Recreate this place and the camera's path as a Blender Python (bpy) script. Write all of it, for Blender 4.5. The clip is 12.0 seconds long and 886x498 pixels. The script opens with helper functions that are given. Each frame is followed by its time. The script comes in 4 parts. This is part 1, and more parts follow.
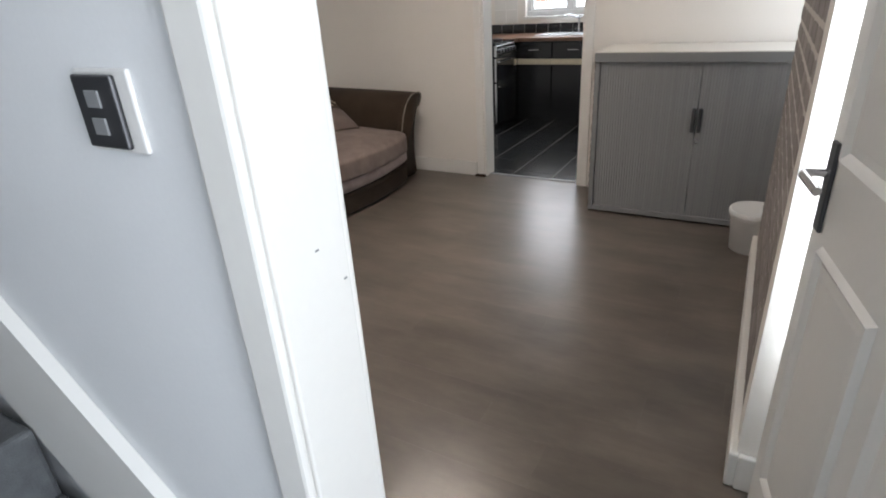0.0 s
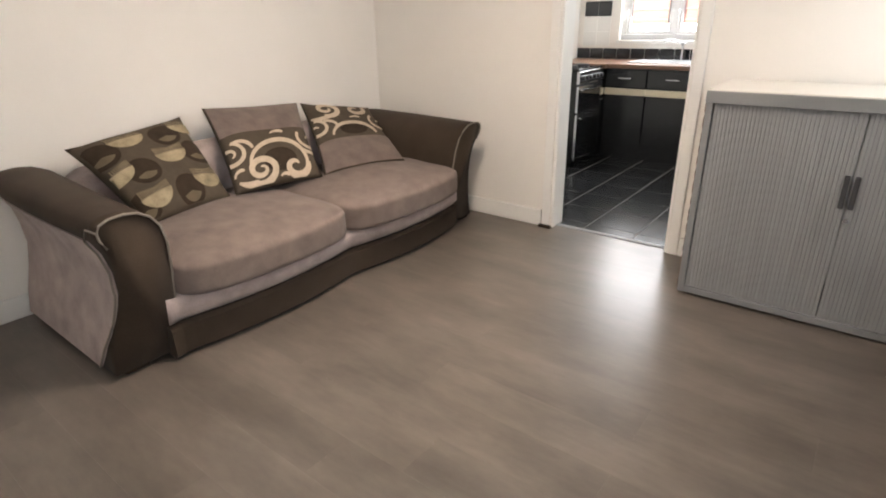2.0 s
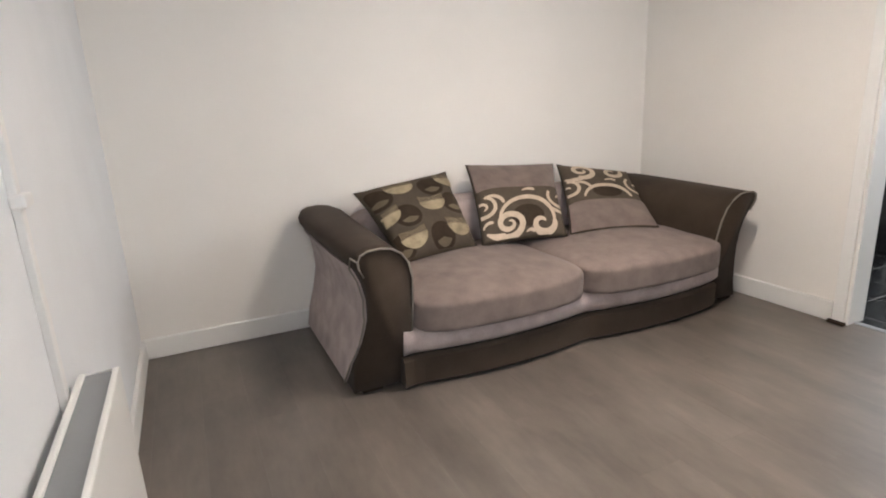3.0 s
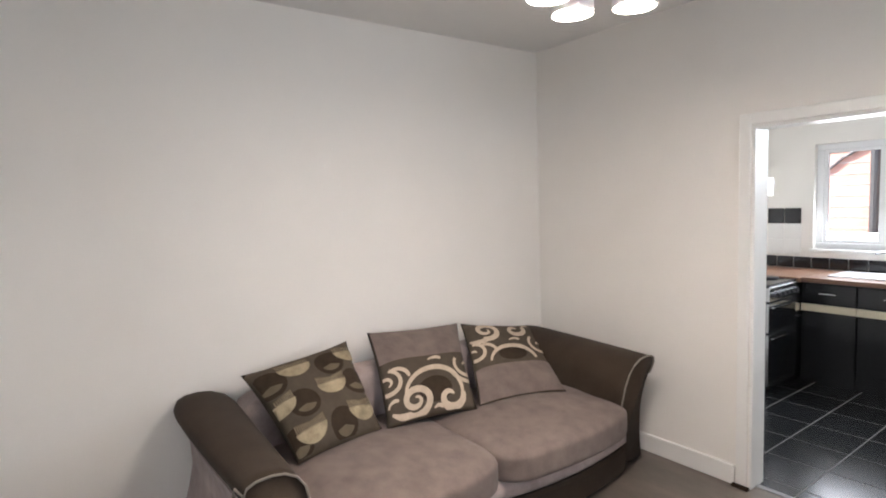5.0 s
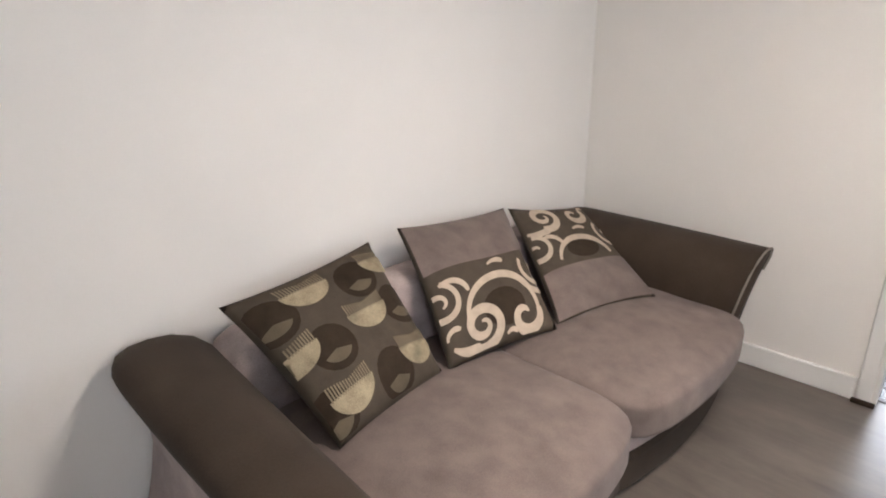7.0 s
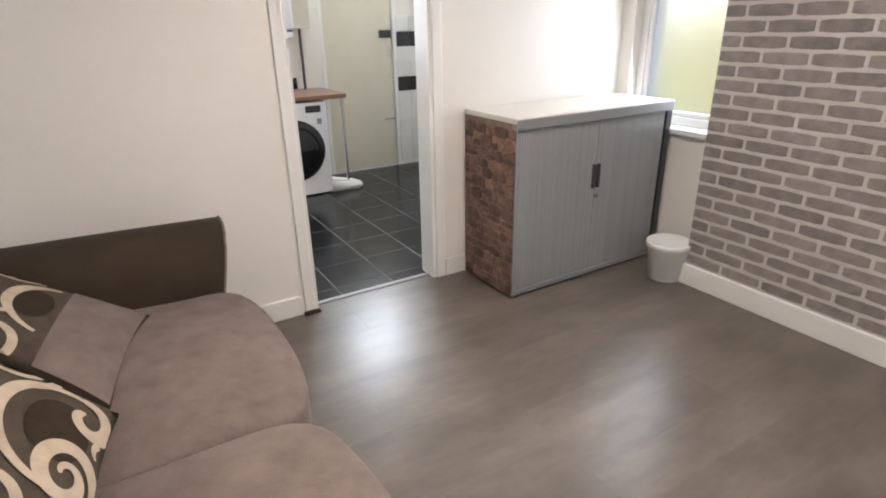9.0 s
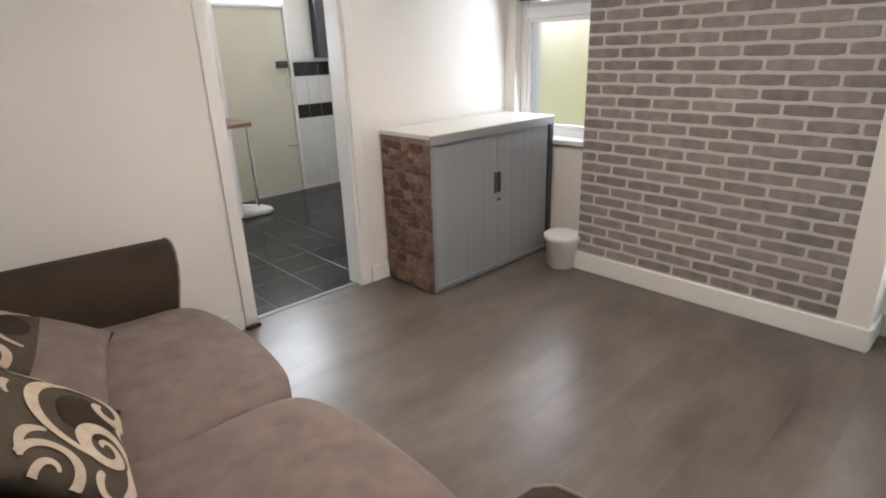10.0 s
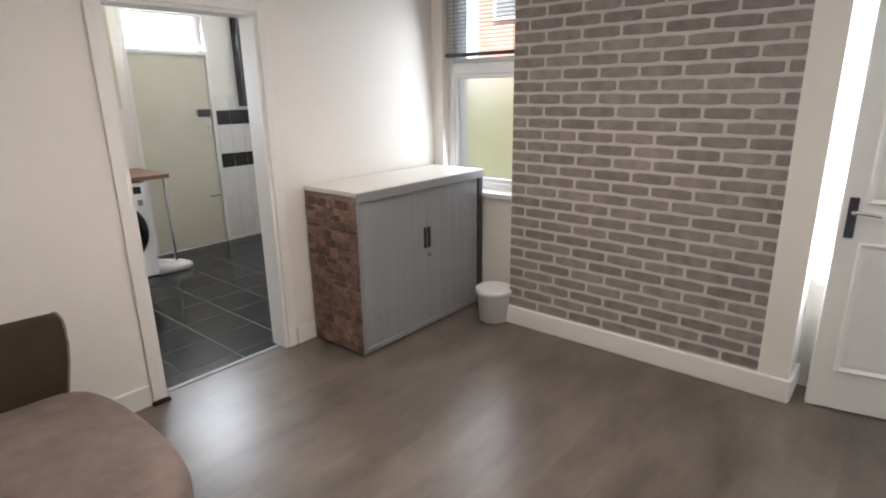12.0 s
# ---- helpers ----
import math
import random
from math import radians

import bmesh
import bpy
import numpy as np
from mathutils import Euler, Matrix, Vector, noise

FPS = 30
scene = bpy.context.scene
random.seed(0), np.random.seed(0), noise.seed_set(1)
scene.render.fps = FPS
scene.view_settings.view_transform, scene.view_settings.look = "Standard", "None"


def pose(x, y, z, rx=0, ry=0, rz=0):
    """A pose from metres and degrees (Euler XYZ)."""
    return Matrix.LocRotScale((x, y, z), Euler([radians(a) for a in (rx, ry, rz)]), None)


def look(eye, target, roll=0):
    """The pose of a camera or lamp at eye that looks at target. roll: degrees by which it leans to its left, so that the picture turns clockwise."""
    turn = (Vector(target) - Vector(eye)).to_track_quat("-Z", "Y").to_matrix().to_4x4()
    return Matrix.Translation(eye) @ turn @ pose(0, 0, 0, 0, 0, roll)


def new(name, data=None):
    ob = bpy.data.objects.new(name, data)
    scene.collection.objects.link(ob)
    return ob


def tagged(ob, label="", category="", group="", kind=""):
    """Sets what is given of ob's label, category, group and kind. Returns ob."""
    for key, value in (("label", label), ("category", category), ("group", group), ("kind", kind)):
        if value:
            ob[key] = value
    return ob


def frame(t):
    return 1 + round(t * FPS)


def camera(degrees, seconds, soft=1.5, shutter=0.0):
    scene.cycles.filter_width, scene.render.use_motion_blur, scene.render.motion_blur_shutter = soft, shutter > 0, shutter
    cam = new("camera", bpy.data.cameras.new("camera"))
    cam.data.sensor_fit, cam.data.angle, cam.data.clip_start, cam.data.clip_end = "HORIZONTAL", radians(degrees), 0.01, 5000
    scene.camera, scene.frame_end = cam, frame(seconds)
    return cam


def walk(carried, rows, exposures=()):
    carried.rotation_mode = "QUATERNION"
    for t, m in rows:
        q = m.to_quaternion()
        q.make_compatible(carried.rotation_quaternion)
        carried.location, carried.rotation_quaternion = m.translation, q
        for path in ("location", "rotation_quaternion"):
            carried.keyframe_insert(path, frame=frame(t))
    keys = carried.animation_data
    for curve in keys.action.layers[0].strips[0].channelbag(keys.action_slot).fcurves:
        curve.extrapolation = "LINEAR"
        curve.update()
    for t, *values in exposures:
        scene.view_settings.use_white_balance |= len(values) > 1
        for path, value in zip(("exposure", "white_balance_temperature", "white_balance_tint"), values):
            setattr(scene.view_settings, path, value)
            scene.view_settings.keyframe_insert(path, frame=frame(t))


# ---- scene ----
cam = camera(77.6, 12.0, soft=1.9)
PATH = [
    (0, (-0.11, 0.184, 1.379), (-1.028, 1.752, 0.545), -3.6),
    (0.5, (-0.111, 0.256, 1.349), (-0.756, 1.985, 0.578), -3.2),
    (1, (-0.219, 0.465, 1.341), (-0.957, 2.186, 0.639), -3.5),
    (1.5, (-0.294, 0.773, 1.366), (-1.178, 2.426, 0.667), -2.5),
    (2, (-0.378, 0.949, 1.334), (-1.524, 2.395, 0.564), -1.3),
    (2.5, (-0.428, 1.007, 1.335), (-1.936, 2.082, 0.582), -1.9),
    (3, (-0.374, 1.042, 1.267), (-2.132, 1.849, 0.757), -2.6),
    (5, (-0.591, 1.137, 1.636), (-2.206, 2.305, 1.469), -1.9),
    (5.5, (-0.746, 1.207, 1.552), (-2.304, 2.404, 1.176), -2.1),
    (6, (-1.05, 1.312, 1.471), (-2.69, 2.341, 0.966), -1.8),
    (6.5, (-1.359, 1.325, 1.448), (-2.988, 2.337, 0.879), -1.2),
    (7, (-1.8, 1.308, 1.508), (-3.166, 2.621, 0.867), -1.0),
    (7.5, (-2.112, 1.431, 1.479), (-2.932, 3.122, 0.796), -0.7),
    (7.7, (-2.242, 1.498, 1.493), (-2.752, 3.295, 0.779), 0.0),
    (9.5, (-2.981, 1.444, 1.469), (-1.81, 2.877, 0.709), -2.1),
    (10, (-3.171, 1.292, 1.492), (-1.89, 2.668, 0.809), -1.9),
    (10.5, (-3.216, 1.193, 1.578), (-1.822, 2.561, 1.151), -0.9),
    (11, (-3.202, 1.19, 1.628), (-1.795, 2.588, 1.373), 0.0),
    (11.5, (-3.072, 1.274, 1.593), (-1.687, 2.675, 1.245), 0.0),
    (12, (-3.042, 1.345, 1.562), (-1.572, 2.584, 1.012), -0.9),
]
walk(cam, [(t, look(eye, target, roll)) for t, eye, target, roll in PATH],
     [(0.0, 1.1, 6500, 11), (0.6, 1.1, 6800, 12), (1.0, 1.22, 6900, 12), (1.5, 1.75, 7500, 14), (2.0, 1.95, 6900, 12), (2.5, 2.0, 6500, 12), (3.2, 1.95, 6400, 11), (5.0, 1.85, 6300, 12), (6.5, 2.0, 6200, 12), (7.6, 1.95, 6200, 12), (9.5, 1.8, 6450, 12), (10.5, 1.5, 6450, 12), (12.0, 1.5, 6450, 12)])

# ---- world, sun, large lights, exposure ----
world = bpy.data.worlds.new("sky")
scene.world = world
world.use_nodes = True
wn = world.node_tree.nodes
sky = wn.new("ShaderNodeTexSky")
sky.sky_type, sky.sun_disc = "NISHITA", False
sky.sun_elevation, sky.sun_rotation = radians(42), radians(233)
world.node_tree.links.new(sky.outputs[0], wn["Background"].inputs[0])
wn["Background"].inputs[1].default_value = 0.15
sun = new("sun", bpy.data.lights.new("sun", "SUN"))
sun.data.energy, sun.data.angle, sun.data.color = 4.6, radians(0.6), (1.0, 0.95, 0.88)
sun.matrix_world = look((-8.0, -6.0, 9.0), (0.0, 0.0, 0.0))


def window_light(name, eye, target, w, h, power, color):
    ob = new(name, bpy.data.lights.new(name, "AREA"))
    ob.data.shape, ob.data.size, ob.data.size_y, ob.data.energy, ob.data.color = "RECTANGLE", w, h, power, color
    ob.matrix_world = look(eye, target)
    return ob


DAY = (0.86, 0.93, 1.0)
window_light("window_light_north_alcove", (0.235, 3.75, 1.5), (-1.0, 3.70, 1.3), 0.6, 1.2, 3.4, DAY)
window_light("window_light_south_alcove", (0.36, 1.13, 1.5), (-1.0, 1.13, 1.4), 0.6, 1.5, 21, DAY)
window_light("window_light_kitchen", (-2.2, 7.02, 1.6), (-2.2, 5.0, 1.2), 1.0, 0.9, 11, DAY)
window_light("transom_light", (-0.42, 7.02, 2.15), (-0.6, 5.0, 1.2), 0.65, 0.3, 11, DAY)
# added lamp standing in for daylight from the unseen end of the hall
window_light("hall_daylight_fill", (1.15, -0.1, 1.5), (-1.0, 0.2, 1.2), 0.8, 1.6, 20, DAY)


# ---- materials ----
def mat(name, base, rough=0.6, metal=0.0, vary=0.12, scale=6.0, fine=90.0, bump=0.15, stretch=(1, 1, 1), rand=0.0, coat=0.0, sheen=0.0, cloud=0.0, spec=0.5, rvary=0.0):
    m = bpy.data.materials.new(name)
    m.use_nodes = True
    nt = m.node_tree
    n, l = nt.nodes, nt.links
    b = n["Principled BSDF"]
    tc, mp = n.new("ShaderNodeTexCoord"), n.new("ShaderNodeMapping")
    mp.inputs["Scale"].default_value = stretch
    l.new(tc.outputs["Object"], mp.inputs[0])
    n1, n2 = n.new("ShaderNodeTexNoise"), n.new("ShaderNodeTexNoise")
    n1.inputs["Scale"].default_value, n1.inputs["Detail"].default_value = scale, 5
    n2.inputs["Scale"].default_value, n2.inputs["Detail"].default_value = fine, 3
    l.new(mp.outputs[0], n1.inputs["Vector"])
    l.new(mp.outputs[0], n2.inputs["Vector"])
    add = n.new("ShaderNodeMath")
    add.operation = "MULTIPLY_ADD"
    l.new(n2.outputs["Fac"], add.inputs[0])
    add.inputs[1].default_value = 0.5
    l.new(n1.outputs["Fac"], add.inputs[2])
    ramp = n.new("ShaderNodeMapRange")
    ramp.inputs[1].default_value, ramp.inputs[2].default_value = 0.45, 1.05
    ramp.inputs[3].default_value, ramp.inputs[4].default_value = 1 - vary, 1 + vary
    l.new(add.outputs[0], ramp.inputs[0])
    val = ramp.outputs[0]
    if rand:
        oi, mr, mu = n.new("ShaderNodeObjectInfo"), n.new("ShaderNodeMapRange"), n.new("ShaderNodeMath")
        mr.inputs[3].default_value, mr.inputs[4].default_value = 1 - rand, 1 + rand
        l.new(oi.outputs["Random"], mr.inputs[0])
        mu.operation = "MULTIPLY"
        l.new(mr.outputs[0], mu.inputs[0])
        l.new(val, mu.inputs[1])
        val = mu.outputs[0]
        off = n.new("ShaderNodeVectorMath")
        off.operation = "MULTIPLY_ADD"
        l.new(oi.outputs["Random"], off.inputs[0])
        off.inputs[1].default_value = (37, 53, 71)
        l.new(mp.outputs[0], off.inputs[2])
        l.new(off.outputs[0], n1.inputs["Vector"])
        l.new(off.outputs[0], n2.inputs["Vector"])
    if cloud:
        ge, cn, mr, mu = n.new("ShaderNodeNewGeometry"), n.new("ShaderNodeTexNoise"), n.new("ShaderNodeMapRange"), n.new("ShaderNodeMath")
        cn.inputs["Scale"].default_value, cn.inputs["Detail"].default_value, cn.inputs["Roughness"].default_value = 2.6, 6, 0.62
        sm = n.new("ShaderNodeMapping")
        sm.inputs["Scale"].default_value = (0.75, 1.6, 1.0)
        l.new(ge.outputs["Position"], sm.inputs[0])
        l.new(sm.outputs[0], cn.inputs["Vector"])
        mr.inputs[1].default_value, mr.inputs[2].default_value = 0.32, 0.68
        mr.inputs[3].default_value, mr.inputs[4].default_value = 1 - cloud, 1 + cloud
        l.new(cn.outputs["Fac"], mr.inputs[0])
        mu.operation = "MULTIPLY"
        l.new(mr.outputs[0], mu.inputs[0])
        l.new(val, mu.inputs[1])
        val = mu.outputs[0]
    col = n.new("ShaderNodeVectorMath")
    col.operation = "SCALE"
    col.inputs[0].default_value = base
    l.new(val, col.inputs["Scale"])
    l.new(col.outputs[0], b.inputs["Base Color"])
    b.inputs["Roughness"].default_value = rough
    if rvary:
        rr = n.new("ShaderNodeMapRange")
        rr.inputs[1].default_value, rr.inputs[2].default_value = 0.5, 1.0
        rr.inputs[3].default_value, rr.inputs[4].default_value = rough - rvary / 2, rough + rvary
        l.new(add.outputs[0], rr.inputs[0])
        l.new(rr.outputs[0], b.inputs["Roughness"])
    b.inputs["Specular IOR Level"].default_value = spec
    b.inputs["Metallic"].default_value = metal
    b.inputs["Coat Weight"].default_value = coat
    b.inputs["Sheen Weight"].default_value = sheen
    if bump:
        bp = n.new("ShaderNodeBump")
        bp.inputs["Strength"].default_value, bp.inputs["Distance"].default_value = bump, 0.004
        l.new(add.outputs[0], bp.inputs["Height"])
        l.new(bp.outputs[0], b.inputs["Normal"])
    return m


def glass_mat(name, rough=0.0, tint=(1, 1, 1), bump=0.0):
    m = bpy.data.materials.new(name)
    m.use_nodes = True
    n, l = m.node_tree.nodes, m.node_tree.links
    b = n["Principled BSDF"]
    b.inputs["Base Color"].default_value = (*tint, 1)
    b.inputs["Transmission Weight"].default_value, b.inputs["Roughness"].default_value, b.inputs["IOR"].default_value = 1, rough, 1.45
    if bump:
        t, bp = n.new("ShaderNodeTexVoronoi"), n.new("ShaderNodeBump")
        t.inputs["Scale"].default_value = 60
        bp.inputs["Strength"].default_value = bump
        l.new(t.outputs["Distance"], bp.inputs["Height"])
        l.new(bp.outputs[0], b.inputs["Normal"])
    return m


def glow_mat(name, color, strength):
    m = bpy.data.materials.new(name)
    m.use_nodes = True
    b = m.node_tree.nodes["Principled BSDF"]
    b.inputs["Emission Color"].default_value, b.inputs["Emission Strength"].default_value = (*color, 1), strength
    return m


WALL = mat("white_emulsion", (0.80, 0.765, 0.715), 0.75, vary=0.02, scale=2.5, fine=140, bump=0.08)
CEIL = mat("ceiling_emulsion", (0.74, 0.72, 0.69), 0.85, vary=0.03, scale=3, fine=120, bump=0.1)
GLOSS = mat("white_gloss_paint", (0.80, 0.785, 0.75), 0.36, vary=0.02, scale=3, fine=60, bump=0.05)
HALLW = mat("hall_emulsion", (0.78, 0.79, 0.80), 0.7, vary=0.03, scale=4, fine=120, bump=0.1)
UPVC = mat("white_upvc", (0.82, 0.82, 0.82), 0.25, vary=0.02, bump=0.0)
PLANK = mat("grey_oak_laminate", (0.124, 0.103, 0.086), 0.29, vary=0.16, scale=1.5, fine=9, bump=0.0, stretch=(0.9, 5, 5), rand=0.05, cloud=0.27, rvary=0.02)
DARK = mat("dark_underlay", (0.03, 0.027, 0.025), 0.8)
BRICK = mat("grey_printed_brick", (0.245, 0.215, 0.203), 0.7, vary=0.28, scale=14, fine=130, bump=0.5, rand=0.16)
MORTAR = mat("pale_mortar_paper", (0.54, 0.50, 0.47), 0.8, vary=0.08, scale=18, fine=150, bump=0.3)
TILE = mat("black_slate_tile", (0.012, 0.0125, 0.0135), 0.2, spec=0.32, vary=0.3, scale=7, fine=60, bump=0.05, rand=0.25)
GROUT = mat("grey_grout", (0.15, 0.14, 0.13), 0.85)
WTILE = mat("white_wall_tile", (0.78, 0.77, 0.74), 0.18, vary=0.03, rand=0.03, bump=0.04)
BTILE = mat("black_wall_tile", (0.008, 0.008, 0.010), 0.12, vary=0.2, bump=0.04)
TAUPE = mat("taupe_cord_fabric", (0.158, 0.121, 0.105), 0.92, vary=0.24, scale=12, fine=240, bump=0.6, sheen=0.08, spec=0.12)
PINK = mat("pale_taupe_velour", (0.36, 0.29, 0.27), 0.88, vary=0.30, scale=9, fine=200, bump=0.4, sheen=0.1, spec=0.12)
BROWN = mat("dark_brown_velour", (0.043, 0.030, 0.021), 0.85, vary=0.25, scale=5, fine=180, bump=0.4, sheen=0.03, spec=0.12)
PIPING = mat("grey_piping_cord", (0.20, 0.17, 0.14), 0.8, vary=0.1)
CUSH = mat("brown_woven_cushion", (0.075, 0.058, 0.042), 0.9, vary=0.15, scale=20, fine=260, bump=0.5, spec=0.12)
CREAM = mat("cream_chenille", (0.47, 0.38, 0.29), 0.9, vary=0.15, scale=25, fine=260, bump=0.5, spec=0.12)
OLIVE = mat("olive_chenille", (0.11, 0.088, 0.058), 0.9, vary=0.2, scale=20, fine=260, bump=0.5, spec=0.12)
PALE = mat("pale_olive_chenille", (0.30, 0.245, 0.16), 0.9, vary=0.5, scale=16, fine=260, bump=0.5, spec=0.12)
FRINGE = mat("olive_fringe_yarn", (0.20, 0.16, 0.105), 0.9, vary=0.4, scale=16, fine=260, bump=0.5, spec=0.12)
DKBROWN = mat("chocolate_chenille", (0.035, 0.024, 0.016), 0.9, vary=0.2, scale=20, fine=260, bump=0.5, spec=0.12)
STEELGREY = mat("grey_powder_coat", (0.235, 0.24, 0.245), 0.42, vary=0.03, scale=4, bump=0.03)
SLAT = mat("silver_grey_tambour", (0.285, 0.29, 0.295), 0.36, metal=0.1, rand=0.05, vary=0.04, scale=2, bump=0.03, stretch=(3, 3, 0.6))
WHITETOP = mat("white_laminate_top", (0.72, 0.69, 0.63), 0.32, vary=0.02, bump=0.02)
STONE = mat("brown_stone_print", (0.165, 0.098, 0.072), 0.75, vary=0.6, scale=22, fine=120, bump=0.6, rand=0.5)
STONEGAP = mat("pale_stone_joint", (0.22, 0.15, 0.11), 0.8, vary=0.3, scale=20)
PLASTIC = mat("white_plastic", (0.78, 0.77, 0.75), 0.35, vary=0.03, bump=0.02)
CHROME = mat("brushed_chrome", (0.62, 0.62, 0.63), 0.2, metal=1.0, vary=0.05, bump=0.02)
DKMETAL = mat("dark_grey_metal", (0.07, 0.07, 0.075), 0.35, metal=0.6, vary=0.1, bump=0.03)
BLACK = mat("black_gloss_laminate", (0.010, 0.010, 0.011), 0.2, vary=0.15, bump=0.02)
BLACKGLASS = mat("black_glass", (0.006, 0.006, 0.007), 0.06, vary=0.1, bump=0.0)
WOODTOP = mat("walnut_worktop", (0.20, 0.105, 0.062), 0.35, vary=0.25, scale=5, fine=60, stretch=(1, 8, 8), bump=0.08)
CREAMP = mat("cream_rail", (0.66, 0.58, 0.43), 0.45, vary=0.05)
CREAMDOOR = mat("cream_gloss_door", (0.66, 0.62, 0.50), 0.38, vary=0.05, scale=3, bump=0.05)
WHITEGOODS = mat("white_enamel", (0.80, 0.80, 0.81), 0.2, vary=0.02, bump=0.0)
CARPET = mat("grey_stair_carpet", (0.12, 0.125, 0.13), 0.95, vary=0.3, scale=25, fine=300, bump=0.8)
REDBRICK = mat("salmon_house_brick", (0.55, 0.31, 0.25), 0.85, vary=0.18, scale=3, fine=40, bump=0.4, rand=0.1)
HEDGE = mat("hedge_leaf", (0.30, 0.31, 0.16), 0.7, vary=0.4, scale=9, rand=0.2)
EARTH = mat("paved_yard", (0.22, 0.20, 0.18), 0.9, vary=0.25, scale=2)
SLATE = mat("roof_slate", (0.10, 0.10, 0.11), 0.7, vary=0.2)
CLEAR = glass_mat("clear_glass")
FROST = glass_mat("frosted_glass", 0.35, (0.95, 0.98, 1.0), 0.3)
AMBER = glass_mat("amber_glass", 0.1, (0.95, 0.6, 0.2))
GLOBE = glow_mat("lit_opal_globe", (1.0, 0.88, 0.78), 72.0)
BLIND = mat("grey_blind_slat", (0.30, 0.29, 0.29), 0.5, vary=0.05, bump=0.0)


# ---- builders ----
def origin_of(ob):
    v = Vector((0, 0, 0))
    while ob is not None:
        v += ob.location
        ob = ob.parent
    return v


def thing(name, at, label="", category="", group="", kind="", turn=None):
    e = new(name)
    e.location = at
    if turn is not None:
        e.rotation_euler = (0, 0, radians(turn))
    return tagged(e, label, category, group, kind)


def part(name, bm, material, parent=None, label="", local=False, smooth=False):
    """One mesh object from a bmesh; its coordinates are the world's unless local."""
    me = bpy.data.meshes.new(name)
    if parent is not None and not local:
        bmesh.ops.translate(bm, vec=-origin_of(parent), verts=bm.verts[:])
    bmesh.ops.recalc_face_normals(bm, faces=bm.faces[:])
    for f in bm.faces:
        f.smooth = smooth
    bm.to_mesh(me)
    bm.free()
    me.materials.append(material)
    ob = new(name, me)
    ob.parent = parent
    return tagged(ob, label)


def add_box(bm, x0, y0, z0, x1, y1, z1, bevel=0.0, seg=2):
    m = Matrix.Translation(((x0 + x1) / 2, (y0 + y1) / 2, (z0 + z1) / 2)) @ Matrix.Diagonal((abs(x1 - x0), abs(y1 - y0), abs(z1 - z0), 1))
    vs = bmesh.ops.create_cube(bm, size=1, matrix=m)["verts"]
    if bevel:
        es = {e for v in vs for e in v.link_edges}
        bmesh.ops.bevel(bm, geom=list(es), offset=bevel, segments=seg, affect="EDGES", profile=0.5)
    return bm


def box(*a, bevel=0.0, seg=2):
    return add_box(bmesh.new(), *a, bevel=bevel, seg=seg)


def boxes(rows, bevel=0.0):
    bm = bmesh.new()
    for r in rows:
        add_box(bm, *r, bevel=bevel)
    return bm


def lathe(profile, at, n=32, axis="z", cap=True):
    """A turned solid from (radius, height) pairs."""
    bm = bmesh.new()
    rings = []
    for r, h in profile:
        ring = []
        for i in range(n):
            a = 2 * math.pi * i / n
            p = (r * math.cos(a), r * math.sin(a), h)
            if axis == "y":
                p = (p[0], h, p[1])
            if axis == "x":
                p = (h, p[0], p[1])
            ring.append(bm.verts.new(Vector(p) + Vector(at)))
        rings.append(ring)
    for a, b in zip(rings, rings[1:]):
        for i in range(n):
            bm.faces.new((a[i], a[(i + 1) % n], b[(i + 1) % n], b[i]))
    if cap:
        bm.faces.new(rings[0])
        bm.faces.new(rings[-1])
    return bm


def tube(points, r, n=10):
    """A round bar along a line of points."""
    bm = bmesh.new()
    pts = [Vector(p) for p in points]
    rings = []
    for i, p in enumerate(pts):
        d = (pts[min(i + 1, len(pts) - 1)] - pts[max(i - 1, 0)]).normalized()
        u = d.orthogonal().normalized() if abs(d.z) > 0.9 or not rings else d.cross(Vector((0, 0, 1))).normalized()
        if abs(d.z) <= 0.9:
            u = d.cross(Vector((0, 0, 1))).normalized()
        else:
            u = d.cross(Vector((1, 0, 0))).normalized()
        w = d.cross(u)
        rings.append([bm.verts.new(p + r * (math.cos(2 * math.pi * k / n) * u + math.sin(2 * math.pi * k / n) * w)) for k in range(n)])
    for a, b in zip(rings, rings[1:]):
        for k in range(n):
            bm.faces.new((a[k], a[(k + 1) % n], b[(k + 1) % n], b[k]))
    bm.faces.new(rings[0])
    bm.faces.new(rings[-1])
    return bm


def loft(sections, close=True):
    """Skin between closed outlines with equal counts of points."""
    bm = bmesh.new()
    rings = [[bm.verts.new(p) for p in s] for s in sections]
    n = len(rings[0])
    for a, b in zip(rings, rings[1:]):
        for i in range(n):
            bm.faces.new((a[i], a[(i + 1) % n], b[(i + 1) % n], b[i]))
    if close:
        bm.faces.new(rings[0])
        bm.faces.new(rings[-1])
    return bm


def structure(name, bm, material, label, category):
    return tagged(part(name, bm, material), label, category, "", "structure")


# ---- plan ----
W, N, S, CEILZ = -3.555, 4.19, 0.70, 2.72
AE = 0.24            # face of the alcove wall
B0, B1 = 1.63, 3.31  # chimney breast
KN, KW, KE = 7.0, -3.2, 0.45
DL, DR, DH = -1.999, -1.222, 1.985   # kitchen doorway
JW, JE = -0.562, 0.215  # doorway to the hall
HS = 0.575            # hall face of the south wall

